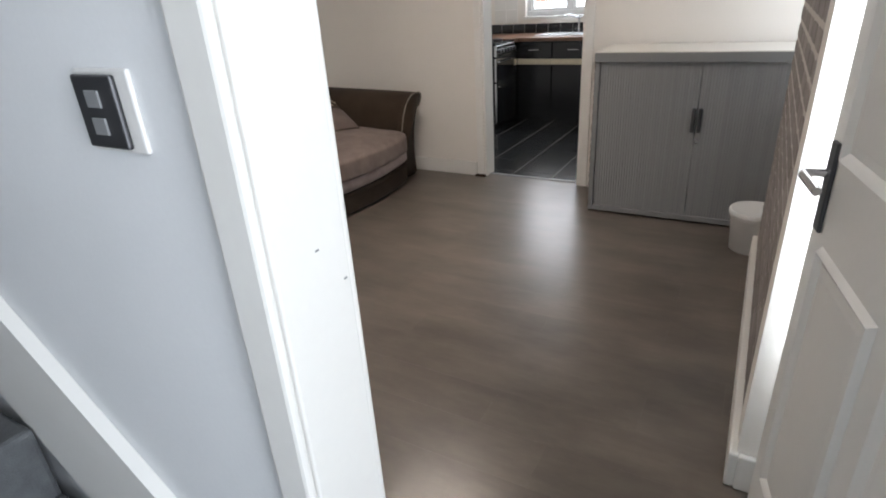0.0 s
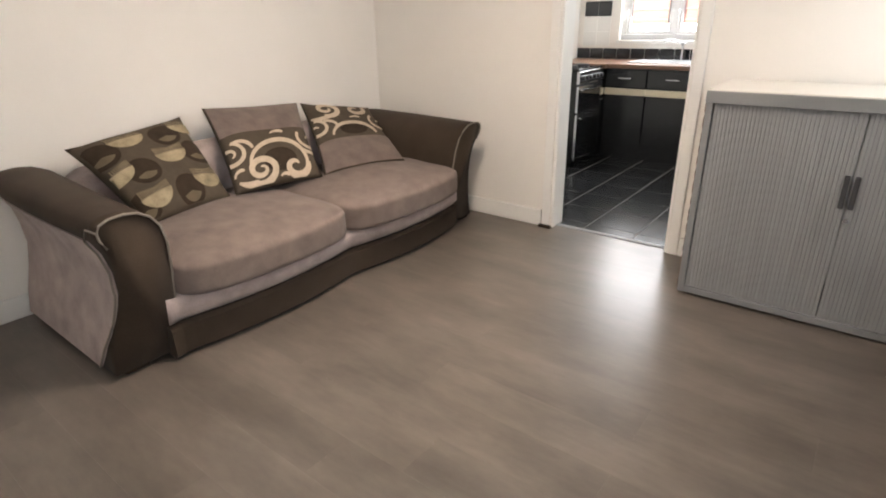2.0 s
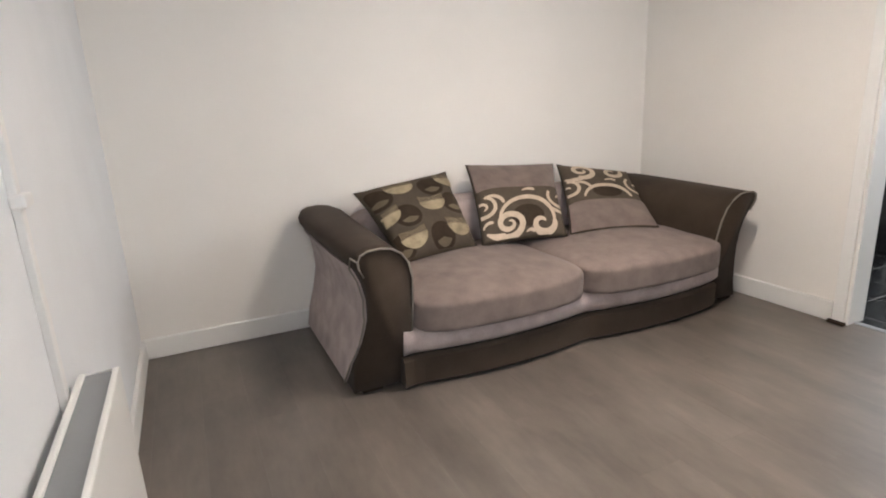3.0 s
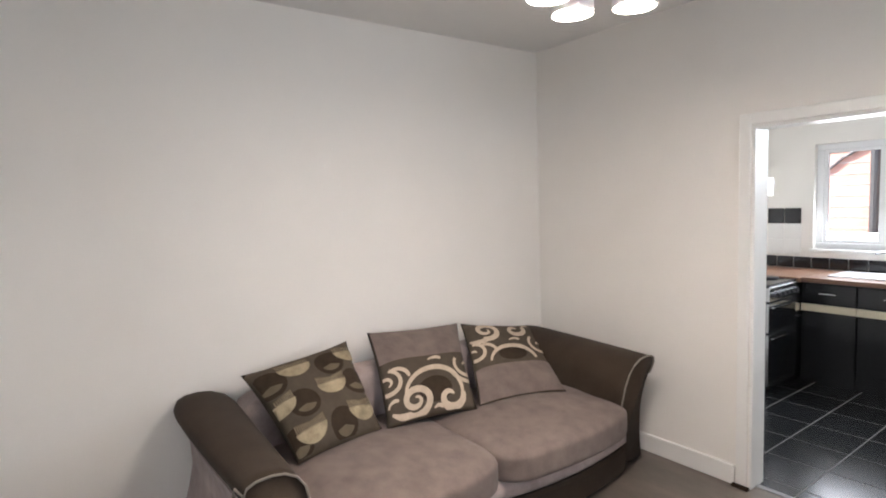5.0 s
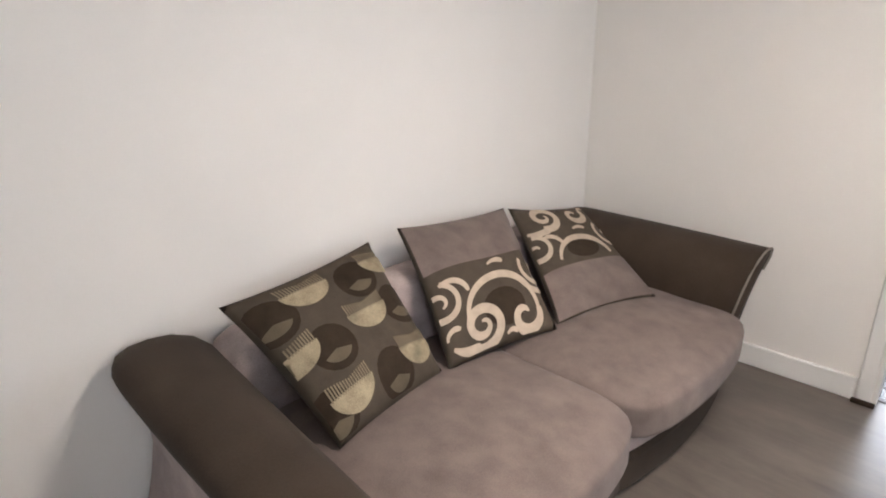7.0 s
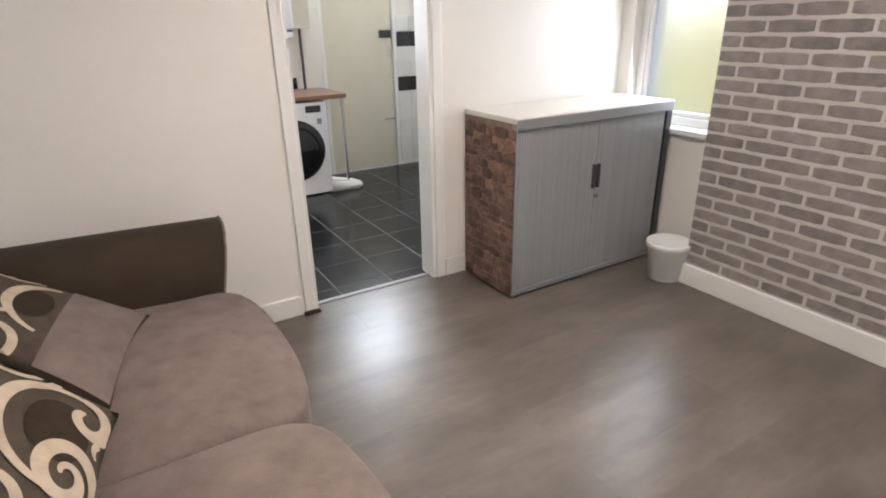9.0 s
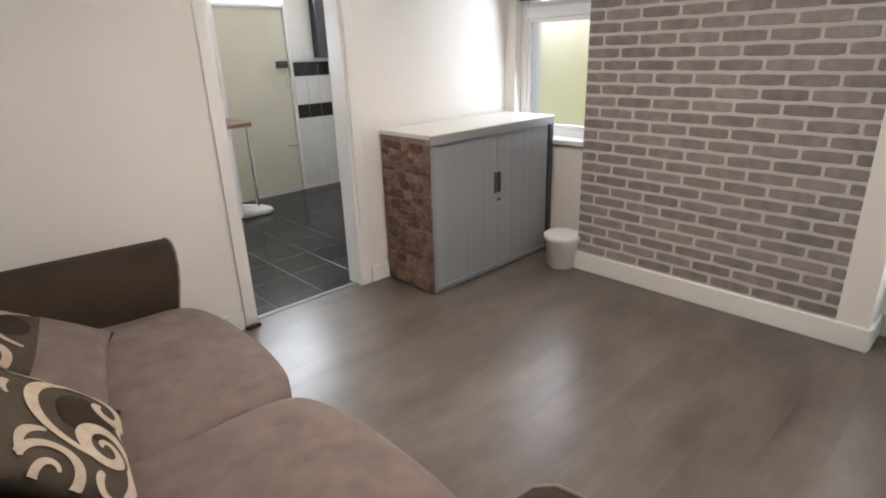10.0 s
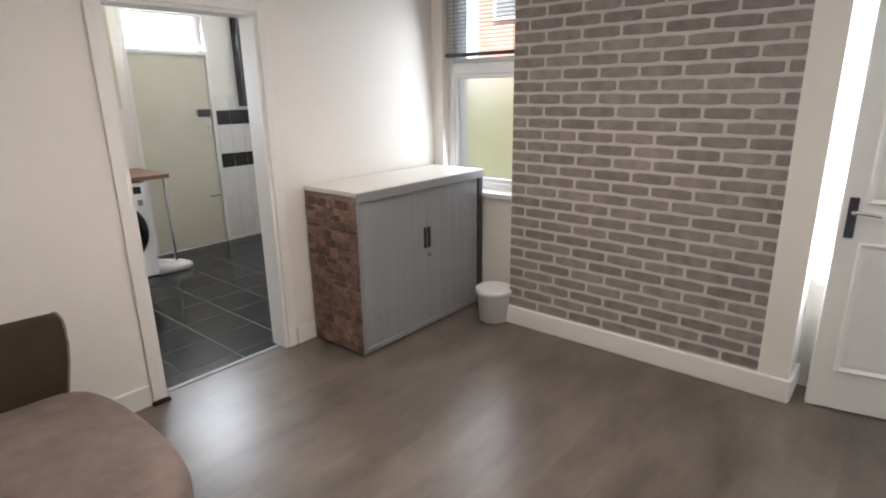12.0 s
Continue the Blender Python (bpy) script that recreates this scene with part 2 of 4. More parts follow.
# ---- structure ----
wall_w = structure("wall_west", box(W - 0.15, S - 0.3, 0, W, N + 0.14, CEILZ), WALL, "plain white painted wall behind the sofa", "wall")
wall_n = structure("wall_north", boxes([(W, N, 0, DL, N + 0.14, CEILZ), (DR, N, 0, AE + 0.3, N + 0.14, CEILZ), (DL, N, DH, DR, N + 0.14, CEILZ)]), WALL, "white painted wall with a doorway to the kitchen", "wall")
wall_s = structure("wall_south", boxes([(W, HS, 0, JW - 0.03, S, CEILZ), (JE + 0.03, HS, 0, 1.3, S, CEILZ), (JW - 0.03, HS, 2.06, JE + 0.03, S, CEILZ)]), HALLW, "white painted wall with the hall doorway", "wall")
breast = structure("wall_chimney_breast", box(0, B0, 0, AE + 0.3, B1, CEILZ), MORTAR, "chimney breast papered in grey brick pattern", "wall")
part("painted_edge", boxes([(-0.006, B0 - 0.004, 0.0, 0.10, B0 + 0.135, CEILZ - 0.002), (0.1, B0 - 0.004, 0, AE, B0 + 0.01, CEILZ - 0.002)]), WALL, breast, "white painted edge of the chimney breast")
NW0, NW1, NZ0, NZ1 = 3.42, 4.09, 0.85, 2.37   # north alcove window
SW0, SW1, SZ0, SZ1 = 0.82, 1.56, 0.62, 2.37   # south alcove window
wall_e1 = structure("wall_east_north", boxes([(AE, B1, 0, AE + 0.3, N, NZ0 - 0.03), (AE, B1, NZ0 - 0.03, AE + 0.3, NW0, CEILZ), (AE, NW1, NZ0 - 0.03, AE + 0.3, N, CEILZ), (AE, NW0, NZ1, AE + 0.3, NW1, CEILZ)]), WALL, "white alcove wall round the window", "wall")
wall_e2 = structure("wall_east_south", boxes([(AE, S, 0, AE + 0.3, B0, SZ0 - 0.03), (AE, S, SZ0 - 0.03, AE + 0.3, SW0, CEILZ), (AE, SW1, SZ0 - 0.03, AE + 0.3, B0, CEILZ), (AE, SW0, SZ1, AE + 0.3, SW1, CEILZ)]), WALL, "white alcove wall beside the door", "wall")
part("paper_ground", box(AE - 0.003, B1, NZ1 + 0.01, AE, N - 0.002, CEILZ - 0.002), MORTAR, wall_e1, "brick-pattern paper above the window")
structure("ceiling", box(W - 0.2, HS, CEILZ, AE + 0.4, N + 0.14, CEILZ + 0.12), CEIL, "plain white ceiling", "ceiling")
floor = structure("floor", box(W - 0.15, HS, -0.12, AE + 0.3, N + 0.07, -0.012), DARK, "grey wood-effect laminate plank floor", "floor")

# kitchen shell
wall_kn = structure("wall_kitchen_north", boxes([(KW, KN, 0, -2.74, KN + 0.25, 2.5), (-2.74, KN, 0, -1.68, KN + 0.25, 1.09), (-2.74, KN, 2.06, -1.68, KN + 0.25, 2.5), (-1.68, KN, 0, -0.83, KN + 0.25, 2.5), (-0.83, KN, 2.36, 0.0, KN + 0.25, 2.5), (0.0, KN, 0, KE + 0.1, KN + 0.25, 2.5)]), WALL, "white kitchen wall with a window and back door", "wall")
structure("wall_kitchen_west", box(KW - 0.15, N + 0.14, 0, KW, KN + 0.25, 2.5), WALL, "white kitchen wall", "wall")
structure("wall_kitchen_east", box(KE, N + 0.14, 0, KE + 0.15, KN, 2.5), WALL, "white kitchen wall", "wall")
structure("ceiling_kitchen", box(KW - 0.15, N + 0.14, 2.5, KE + 0.15, KN + 0.25, 2.6), CEIL, "white kitchen ceiling", "ceiling")
kfloor = structure("floor_kitchen", box(KW, N + 0.07, -0.12, KE, KN, -0.0018), GROUT, "black slate-effect tiled kitchen floor", "floor")

# hall shell
structure("floor_hall", box(-4.0, -1.0, -0.12, 1.3, HS, 0.0), CARPET, "grey carpeted hall floor", "floor")
structure("wall_hall_south", box(-4.0, -1.1, 0, 1.3, -1.0, 2.7), HALLW, "plain pale hall wall", "wall")
# east wall is out of view; its opening is added for the hall daylight
structure("wall_hall_east", boxes([(1.3, -1.0, 0, 1.4, -0.55, 2.7), (1.3, 0.35, 0, 1.4, S, 2.7), (1.3, -0.55, 2.3, 1.4, 0.35, 2.7), (1.3, -0.55, 0, 1.4, 0.35, 0.7)]), HALLW, "unseen plain hall wall with an opening added for daylight", "wall")
structure("wall_hall_west", box(-4.1, -1.0, 0, -4.0, HS, 2.7), HALLW, "plain pale hall wall", "wall")
structure("ceiling_hall", box(-4.1, -1.1, 2.7, 1.4, HS, 2.8), CEIL, "plain hall ceiling", "ceiling")


def skirting(name, x0, y0, x1, y1, h=0.115):
    structure(name, box(x0, y0, 0, x1, y1, h, bevel=0.006), GLOSS, "white gloss painted skirting board", "skirting")


skirting("baseboard_west", W, S, W + 0.02, N)
skirting("baseboard_north_west", W + 0.02, N - 0.02, DL - 0.07, N)
skirting("baseboard_north_east", DR + 0.07, N - 0.02, AE, N)
skirting("baseboard_breast", -0.026, B0 - 0.02, 0, B1 + 0.01, 0.125)
skirting("baseboard_breast_return", 0.0, B0 - 0.026, AE, B0 - 0.004, 0.125)
skirting("baseboard_alcove", AE - 0.02, B1, AE, N - 0.02)
skirting("baseboard_south", W + 0.02, S, JW - 0.1, S + 0.02)
structure("threshold_strip", box(DL, N + 0.05, -0.004, DR, N + 0.085, 0.006, bevel=0.003), STEELGREY, "thin metal threshold strip in the kitchen doorway", "threshold")


def doorway(name, x0, x1, y0, y1, h, faces, lining=0.03, aw=0.065):
    d = thing(name, ((x0 + x1) / 2, (y0 + y1) / 2, 0), "white gloss painted door lining and architrave", "door frame", kind="structure")
    part("lining", boxes([(x0 - lining, y0, 0, x0, y1, h), (x1, y0, 0, x1 + lining, y1, h), (x0 - lining, y0, h, x1 + lining, y1, h + lining)], 0.003), GLOSS, d)
    for f, s in faces:
        a, b = (f - 0.016, f) if s < 0 else (f, f + 0.016)
        for r in ((x0 - aw, a, 0, x0 - 0.004, b, h + aw), (x1 + 0.004, a, 0, x1 + aw, b, h + aw), (x0 - 0.004, a, h + 0.004, x1 + 0.004, b, h + aw)):
            part("architrave", box(*r, bevel=0.006), GLOSS, d)
    return d


kd = doorway("door_frame_kitchen", DL, DR, N - 0.001, N + 0.141, DH, [(N - 0.001, -1), (N + 0.141, 1)], lining=0.0)
bpy.data.objects.remove([c for c in kd.children if c.name.startswith("lining")][0])
part("lining", boxes([(DL, N - 0.002, 0, DL + 0.014, N + 0.142, DH), (DR - 0.014, N - 0.002, 0, DR, N + 0.142, DH), (DL + 0.014, N - 0.002, DH - 0.014, DR - 0.014, N + 0.142, DH)]), GLOSS, kd)
doorway("door_frame_hall", JW, JE, HS - 0.002, S + 0.002, 2.03, [(HS - 0.002, -1), (S + 0.002, 1)])

# ---- windows and doors ----
def casement(name, face, lo, hi, z0, z1, axis, depth, bars, label, glass=None, rail=None):
    """A white framed window; axis x: the wall runs along y, axis y: along x. bars: uprights between lights; rail: height of a cross bar."""
    mid = (lo + hi) / 2
    at = (face, mid, z0) if axis == "x" else (mid, face, z0)
    w = thing(name, at, label, "window", kind="structure")

    def b(a0, a1, h0, h1, d0, d1, bevel=0.006):
        return box(face + d0, a0, h0, face + d1, a1, h1, bevel=bevel) if axis == "x" else box(a0, face + d0, h0, a1, face + d1, h1, bevel=bevel)
    f = 0.055
    part("window_frame", b(lo, hi, z0, z0 + f, 0, depth), UPVC, w)
    part("window_frame", b(lo, hi, z1 - f, z1, 0, depth), UPVC, w)
    part("window_frame", b(lo, lo + f, z0 + f, z1 - f, 0, depth), UPVC, w)
    part("window_frame", b(hi - f, hi, z0 + f, z1 - f, 0, depth), UPVC, w)
    edges = [lo + f] + [v for x in bars for v in (x - 0.03, x + 0.03)] + [hi - f]
    for x in bars:
        part("mullion", b(x - 0.03, x + 0.03, z0 + f, z1 - f, 0, depth), UPVC, w)
    rows = [(z0 + f, z1 - f)] if rail is None else [(z0 + f, rail - 0.04), (rail + 0.04, z1 - f)]
    for a0, a1 in zip(edges[::2], edges[1::2]):
        if rail is not None:
            part("transom_bar", b(a0, a1, rail - 0.04, rail + 0.04, -0.012, depth), UPVC, w)
        for h0, h1 in rows:
            for r in ((a0, a0 + 0.03, h0, h1), (a1 - 0.03, a1, h0, h1), (a0 + 0.03, a1 - 0.03, h0, h0 + 0.03), (a0 + 0.03, a1 - 0.03, h1 - 0.03, h1)):
                part("sash", b(*r, 0.008, depth - 0.01, 0.004), UPVC, w)
            p = part("pane", b(a0 + 0.03, a1 - 0.03, h0 + 0.03, h1 - 0.03, depth / 2 - 0.004, depth / 2 + 0.004, 0), glass or CLEAR, w)
            p.visible_shadow = False
    return w


w1 = casement("window_1", AE + 0.07, NW0, NW1, NZ0, NZ1, "x", 0.07, [], "white plastic window with a blind pulled up", rail=1.72)
part("window_sill", box(AE - 0.05, NW0 - 0.03, NZ0 - 0.035, AE + 0.07, NW1 + 0.03, NZ0, bevel=0.008), GLOSS, w1)
low = [c for c in w1.children if c.name.startswith("pane")][0]
low.data.materials[0] = FROST
w2 = casement("window_2", AE + 0.07, SW0, SW1, SZ0, SZ1, "x", 0.07, [], "bright white plastic window behind the door", rail=1.72, glass=FROST)
part("window_sill", box(AE - 0.05, SW0 - 0.03, SZ0 - 0.035, AE + 0.07, SW1 + 0.03, SZ0, bevel=0.008), GLOSS, w2)
part("window_catch", box(AE + 0.03, 1.44, 1.52, AE + 0.07, 1.50, 1.62, bevel=0.008), PLASTIC, w2, "small grey plastic window catch")
w3 = casement("window_3", KN + 0.06, -2.74, -1.68, 1.09, 2.06, "y", 0.07, [-2.2], "white plastic kitchen window over the sink")
part("window_sill", box(-2.76, KN - 0.03, 1.06, -1.66, KN + 0.06, 1.09, bevel=0.006), WTILE, w3)

# venetian blind on the north alcove window
blind = thing("venetian_blind", (AE + 0.04, 3.755, 1.80), "grey slatted venetian blind hanging over the window", "blind")
part("head_rail", box(AE + 0.015, NW0 + 0.01, 2.335, AE + 0.065, NW1 - 0.01, 2.372, bevel=0.004), BLIND, blind)
part("bottom_rail", box(AE + 0.02, NW0 + 0.01, 1.80, AE + 0.06, NW1 - 0.01, 1.825, bevel=0.005), DKMETAL, blind, "dark bottom rail of the blind")
for y in (NW0 + 0.08, NW1 - 0.08):
    part("ladder_cord", tube([(AE + 0.04, y, 1.825), (AE + 0.04, y, 2.335)], 0.0022, 6), BLIND, blind)
slat_bm = box(-0.011, -0.32, -0.0008, 0.011, 0.32, 0.0008)
slat_first = part("slat", slat_bm, BLIND, blind, local=True)
slat_first.location = (0, 0, 0.035)
for i in range(1, 20):
    o = new("slat", slat_first.data)
    o.parent, o.location = blind, (0, 0, 0.035 + i * 0.026)

# room door, open into the room
hinge, free = Vector((JE - 0.004, 0.73, 0.008)), Vector((0.055, 1.545, 0.008))
run = free - hinge
LEAF = run.length
door = thing("door_1", hinge, "white panelled door standing open into the room", "door", kind="structure", turn=math.degrees(math.atan2(run.y, run.x)))


def panel_frame(u0, u1, z0, z1, side):
    bm = bmesh.new()
    d = 0.013 * side
    base = 0.02 * side
    ring = [[(u0, z0), (u1, z0), (u1, z1), (u0, z1)], [(u0 + 0.012, z0 + 0.012), (u1 - 0.012, z0 + 0.012), (u1 - 0.012, z1 - 0.012), (u0 + 0.012, z1 - 0.012)], [(u0 + 0.03, z0 + 0.03), (u1 - 0.03, z0 + 0.03), (u1 - 0.03, z1 - 0.03), (u0 + 0.03, z1 - 0.03)], [(u0 + 0.05, z0 + 0.05), (u1 - 0.05, z0 + 0.05), (u1 - 0.05, z1 - 0.05), (u0 + 0.05, z1 - 0.05)]]
    hs = (base - 0.004 * side, base + d, base + 0.002 * side, base + 0.006 * side)
    vs = [[bm.verts.new((u, h, z)) for u, z in r] for r, h in zip(ring, hs)]
    for a, b in zip(vs, vs[1:]):
        for i in range(4):
            bm.faces.new((a[i], a[(i + 1) % 4], b[(i + 1) % 4], b[i]))
    bm.faces.new(vs[-1])
    bm.faces.new(vs[0])
    return bm


part("leaf", box(0, -0.02, 0, LEAF, 0.02, 1.985, bevel=0.003), GLOSS, door, local=True)
for u0, u1 in ((0.09, 0.345), (0.425, LEAF - 0.085)):
    for z0, z1 in ((0.20, 0.86), (1.03, 1.87)):
        for side in (-1, 1):
            part("panel", panel_frame(u0, u1, z0, z1, side), GLOSS, door, local=True)
for side in (-1, 1):
    plate = part("handle_plate", box(LEAF - 0.064, side * 0.02, 0.875, LEAF - 0.026, side * 0.029, 1.065, bevel=0.0042, seg=3), DKMETAL, door, "dark metal lever handle plate", local=True)
    lever = part("lever", tube([(LEAF - 0.043, side * 0.026, 1.000), (LEAF - 0.043, side * 0.07, 1.000), (LEAF - 0.06, side * 0.076, 1.001), (LEAF - 0.10, side * 0.074, 0.998), (LEAF - 0.145, side * 0.07, 0.992)], 0.009), CHROME, plate, "brushed metal lever", local=True)
part("latch_plate", box(LEAF - 0.001, -0.011, 0.90, LEAF + 0.002, 0.011, 1.04), CHROME, door, local=True)

# back door
bd = thing("door_2", (-0.42, KN + 0.06, 0), "cream painted flush back door with a frosted light above", "door", kind="structure")
part("door_frame", boxes([(-0.83, KN - 0.005, 0, -0.79, KN + 0.12, 2.36), (-0.04, KN - 0.005, 0, 0.0, KN + 0.12, 2.36), (-0.79, KN - 0.005, 2.32, -0.04, KN + 0.12, 2.36), (-0.79, KN - 0.005, 1.95, -0.04, KN + 0.12, 1.99)], 0.004), GLOSS, bd)
part("door_leaf", box(-0.785, KN + 0.02, 0.008, -0.045, KN + 0.065, 1.945, bevel=0.003), CREAMDOOR, bd)
tp = part("transom_pane", box(-0.79, KN + 0.05, 1.99, -0.04, KN + 0.06, 2.32), FROST, bd)
tp.visible_shadow = False
part("rim_lock", box(-0.19, KN - 0.012, 1.35, -0.06, KN + 0.02, 1.42, bevel=0.006), DKMETAL, bd, "grey metal rim lock")
part("keyhole_plate", box(-0.095, KN + 0.012, 1.16, -0.07, KN + 0.02, 1.26, bevel=0.003), CHROME, bd)
part("bolt", tube([(-0.17, KN + 0.008, 0.52), (-0.05, KN + 0.008, 0.52)], 0.008), CHROME, bd)

# cable trunking on the south wall
tr = thing("cable_trunking", (-1.82, S + 0.01, 0.66), "white plastic cable trunking with a clip", "trunking")
part("cover", box(-1.835, S, 0.5, -1.80, S + 0.018, CEILZ - 0.002, bevel=0.003), PLASTIC, tr)
part("clip", box(-1.86, S, 1.09, -1.79, S + 0.032, 1.12, bevel=0.005), PLASTIC, tr)

# radiator
RX0, RX1, RF = -1.93, -1.05, 0.815
rad = thing("radiator", (-1.5, RF - 0.05, 0.12), "white steel panel radiator on the wall", "radiator")
for y in (RF - 0.085, RF - 0.008):
    part("panel", box(RX0, y - 0.008, 0.12, RX1, y + 0.008, 0.645, bevel=0.005), GLOSS, rad)
part("top_grille", box(RX0 + 0.004, RF - 0.077, 0.630, RX1 - 0.004, RF - 0.016, 0.637), STEELGREY, rad, "grey top grille")
part("end_cap", box(RX0 - 0.004, RF - 0.09, 0.13, RX0, RF, 0.64), GLOSS, rad)
part("end_cap", box(RX1, RF - 0.09, 0.13, RX1 + 0.004, RF, 0.64), GLOSS, rad)
part("valve", lathe([(0.012, 0.0), (0.012, 0.14), (0.02, 0.15), (0.02, 0.20), (0.012, 0.21)], (RX1 + 0.04, RF - 0.05, 0), 16), PLASTIC, rad)
for x in (-1.8, -1.2):
    part("bracket", box(x - 0.015, S, 0.2, x + 0.015, RF - 0.093, 0.6), DKMETAL, rad)

oc = thing("wood_offcut", (-2.03, N - 0.035, 0), "small brown wooden offcut by the door frame", "offcut")
part("block", box(-2.075, N - 0.045, 0.0, -1.985, N - 0.018, 0.018, bevel=0.004), DKBROWN, oc)

# light switch and stairs in the hall
sw = thing("light_switch", (-0.787, HS, 1.275), "dark double light switch in a white surround", "light switch")
part("surround", box(-0.832, HS - 0.007, 1.228, -0.726, HS, 1.326, bevel=0.003), PLASTIC, sw)
pl = part("plate", box(-0.826, HS - 0.015, 1.234, -0.748, HS - 0.007, 1.320, bevel=0.003), DKMETAL, sw, "dark metal switch plate")
for z in (1.261, 1.293):
    part("rocker", box(-0.801, HS - 0.018, z - 0.010, -0.775, HS - 0.015, z + 0.010, bevel=0.001), STEELGREY, pl)
stairs = thing("staircase", (-1.0, 0.0, 0), "grey carpeted staircase with a white string board", "stairs", kind="structure")
for i in range(9):
    x = -0.93 - i * 0.23
    part("step", box(x - 0.235, -0.45, 0, x, HS - 0.03, 0.19 * (i + 1), bevel=0.012), CARPET, stairs)
bm = bmesh.new()
vs = []
for y in (HS - 0.028, HS - 0.001):
    vs.append([bm.verts.new(p) for p in ((-0.90, y, 0.0), (-0.90, y, 0.50), (-3.1, y, 2.50), (-3.1, y, 2.1), (-1.02, y, 0.20), (-1.02, y, 0.0))])
for i in range(6):
    bm.faces.new((vs[0][i], vs[0][(i + 1) % 6], vs[1][(i + 1) % 6], vs[1][i]))
bm.faces.new(vs[0])
bm.faces.new(vs[1])
part("string_board", bm, GLOSS, stairs)
marks = thing("paint_chip", (JW + 0.001, 0.66, 1.1), "small dark chips in the white door lining", "paint chip")
for y, z, h in ((0.645, 1.10, 0.004), (0.690, 1.04, 0.004)):
    part("chip", box(JW, y - 0.003, z - h / 4, JW + 0.0012, y + 0.003, z + h / 3), STEELGREY, marks)

# ---- sofa ----
SY0, SY1 = 1.555, 4.07
sofa = thing("sofa", (-3.0, 2.84, 0), "two-tone brown and taupe fabric sofa with flared arms", "sofa")


def bow(y):
    return 0.055 * abs(math.sin(math.pi * (y - 1.88) / 0.97)) ** 0.8


def front_slab(xb, xf, y0, y1, z0, z1, n=40, r=0.015):
    secs = []
    for i in range(n + 1):
        y = y0 + (y1 - y0) * i / n
        f = xf + bow(y)
        secs.append([(xb, y, z0), (f - r, y, z0), (f, y, z0 + r), (f, y, z1 - r), (f - r, y, z1), (xb, y, z1)])
    return loft(secs)


part("base", front_slab(-3.48, -2.53, 1.81, 3.82, 0.012, 0.16), BROWN, sofa, "dark brown base band", smooth=False)
part("front_band", front_slab(-3.40, -2.515, 1.82, 3.80, 0.167, 0.30, r=0.04), PINK, sofa, "pale taupe front band", smooth=True)


def puff(x0, y0, z0, x1, y1, z1, bulge=0.03, n=7.0, cuts=14, front=None, sag=0.0):
    bm = bmesh.new()
    bmesh.ops.create_cube(bm, size=2)
    bmesh.ops.subdivide_edges(bm, edges=bm.edges[:], cuts=cuts, use_grid_fill=True)
    for v in bm.verts:
        p = v.co
        k = (abs(p.x) ** n + abs(p.y) ** n + abs(p.z) ** n) ** (1 / n)
        m = max(abs(p.x), abs(p.y), abs(p.z))
        p = p * (m / k)
        x, y, z = (x0 + x1) / 2 + p.x * (x1 - x0) / 2, (y0 + y1) / 2 + p.y * (y1 - y0) / 2, (z0 + z1) / 2 + p.z * (z1 - z0) / 2
        if p.z > 0:
            z += bulge * (1 - p.x ** 2) * (1 - p.y ** 2) * p.z
            z += 0.010 * noise.noise(Vector((x * 4, y * 4, 3.0))) * p.z
            z -= sag * max(0.0, p.x) ** 3 * p.z
        if front and p.x > 0:
            x += front * p.x * (1 - p.y ** 2) ** 0.7
        v.co = (x, y, z)
    return bm


for y0, y1 in ((1.865, 2.815), (2.80, 3.80)):
    sc = part("seat_cushion", puff(-3.33, y0, 0.275, -2.465, y1, 0.445, 0.045, 9.0, 16, 0.075, 0.01), TAUPE, sofa, smooth=True)
part("backrest", puff(-3.54, 1.86, 0.1, -3.30, 3.88, 0.70, 0.02, 9.0), PINK, sofa, "pale taupe low back", smooth=True)

ARM = [(0.03, 0.03), (0.05, 0.14), (0.085, 0.26), (0.11, 0.37), (0.105, 0.46), (0.08, 0.535), (0.045, 0.59), (0.018, 0.63), (0.012, 0.66), (0.026, 0.688), (0.065, 0.704), (0.13, 0.708), (0.20, 0.70), (0.265, 0.672), (0.315, 0.625), (0.345, 0.55), (0.355, 0.42), (0.35, 0.18), (0.345, 0.03)]
FRONT = -2.575


def arm_point(side, x, u, o, z, grow=0.0):
    """A point of an arm; u runs from the wall to the front, o inwards from the outer edge."""
    if o > 0.12:
        o = 0.12 + (o - 0.12) * (1 - 0.18 * u)
    o += 0.055 * u * u * min(1.0, max(0.0, (z - 0.40) / 0.2)) * max(0.0, 1 - o / 0.34)
    oo = o - grow + 0.06 * max(0.0, 1 - u / 0.14) ** 2 * max(0.0, (z - 0.45) / 0.25) * max(0.0, 1 - o / 0.2)
    zz = z * (1 + (0.06 if side < 0 else 0.02) * (1 - u) * min(1.0, max(0.0, (z - 0.3) / 0.25)))
    zz -= 0.035 * max(0.0, 1 - u / 0.08) ** 2 * max(0.0, (z - 0.5) / 0.2)
    return (x + 0.115 * max(0.0, z - 0.12) / 0.58 * u, SY0 + oo if side < 0 else SY1 - oo, zz)


def arm_loft(side, x0, x1, outline, n=18, grow=0.0):
    """x1: the front, one number or a function of the height."""
    secs = []
    for i in range(n + 1):
        u = i / n
        row = []
        for o, z in outline:
            xe = x1(z) if callable(x1) else x1
            row.append(arm_point(side, x0 + (xe - x0) * u, u * (xe - x0) / (FRONT - x0), o, z, grow))
        secs.append(row)
    return secs


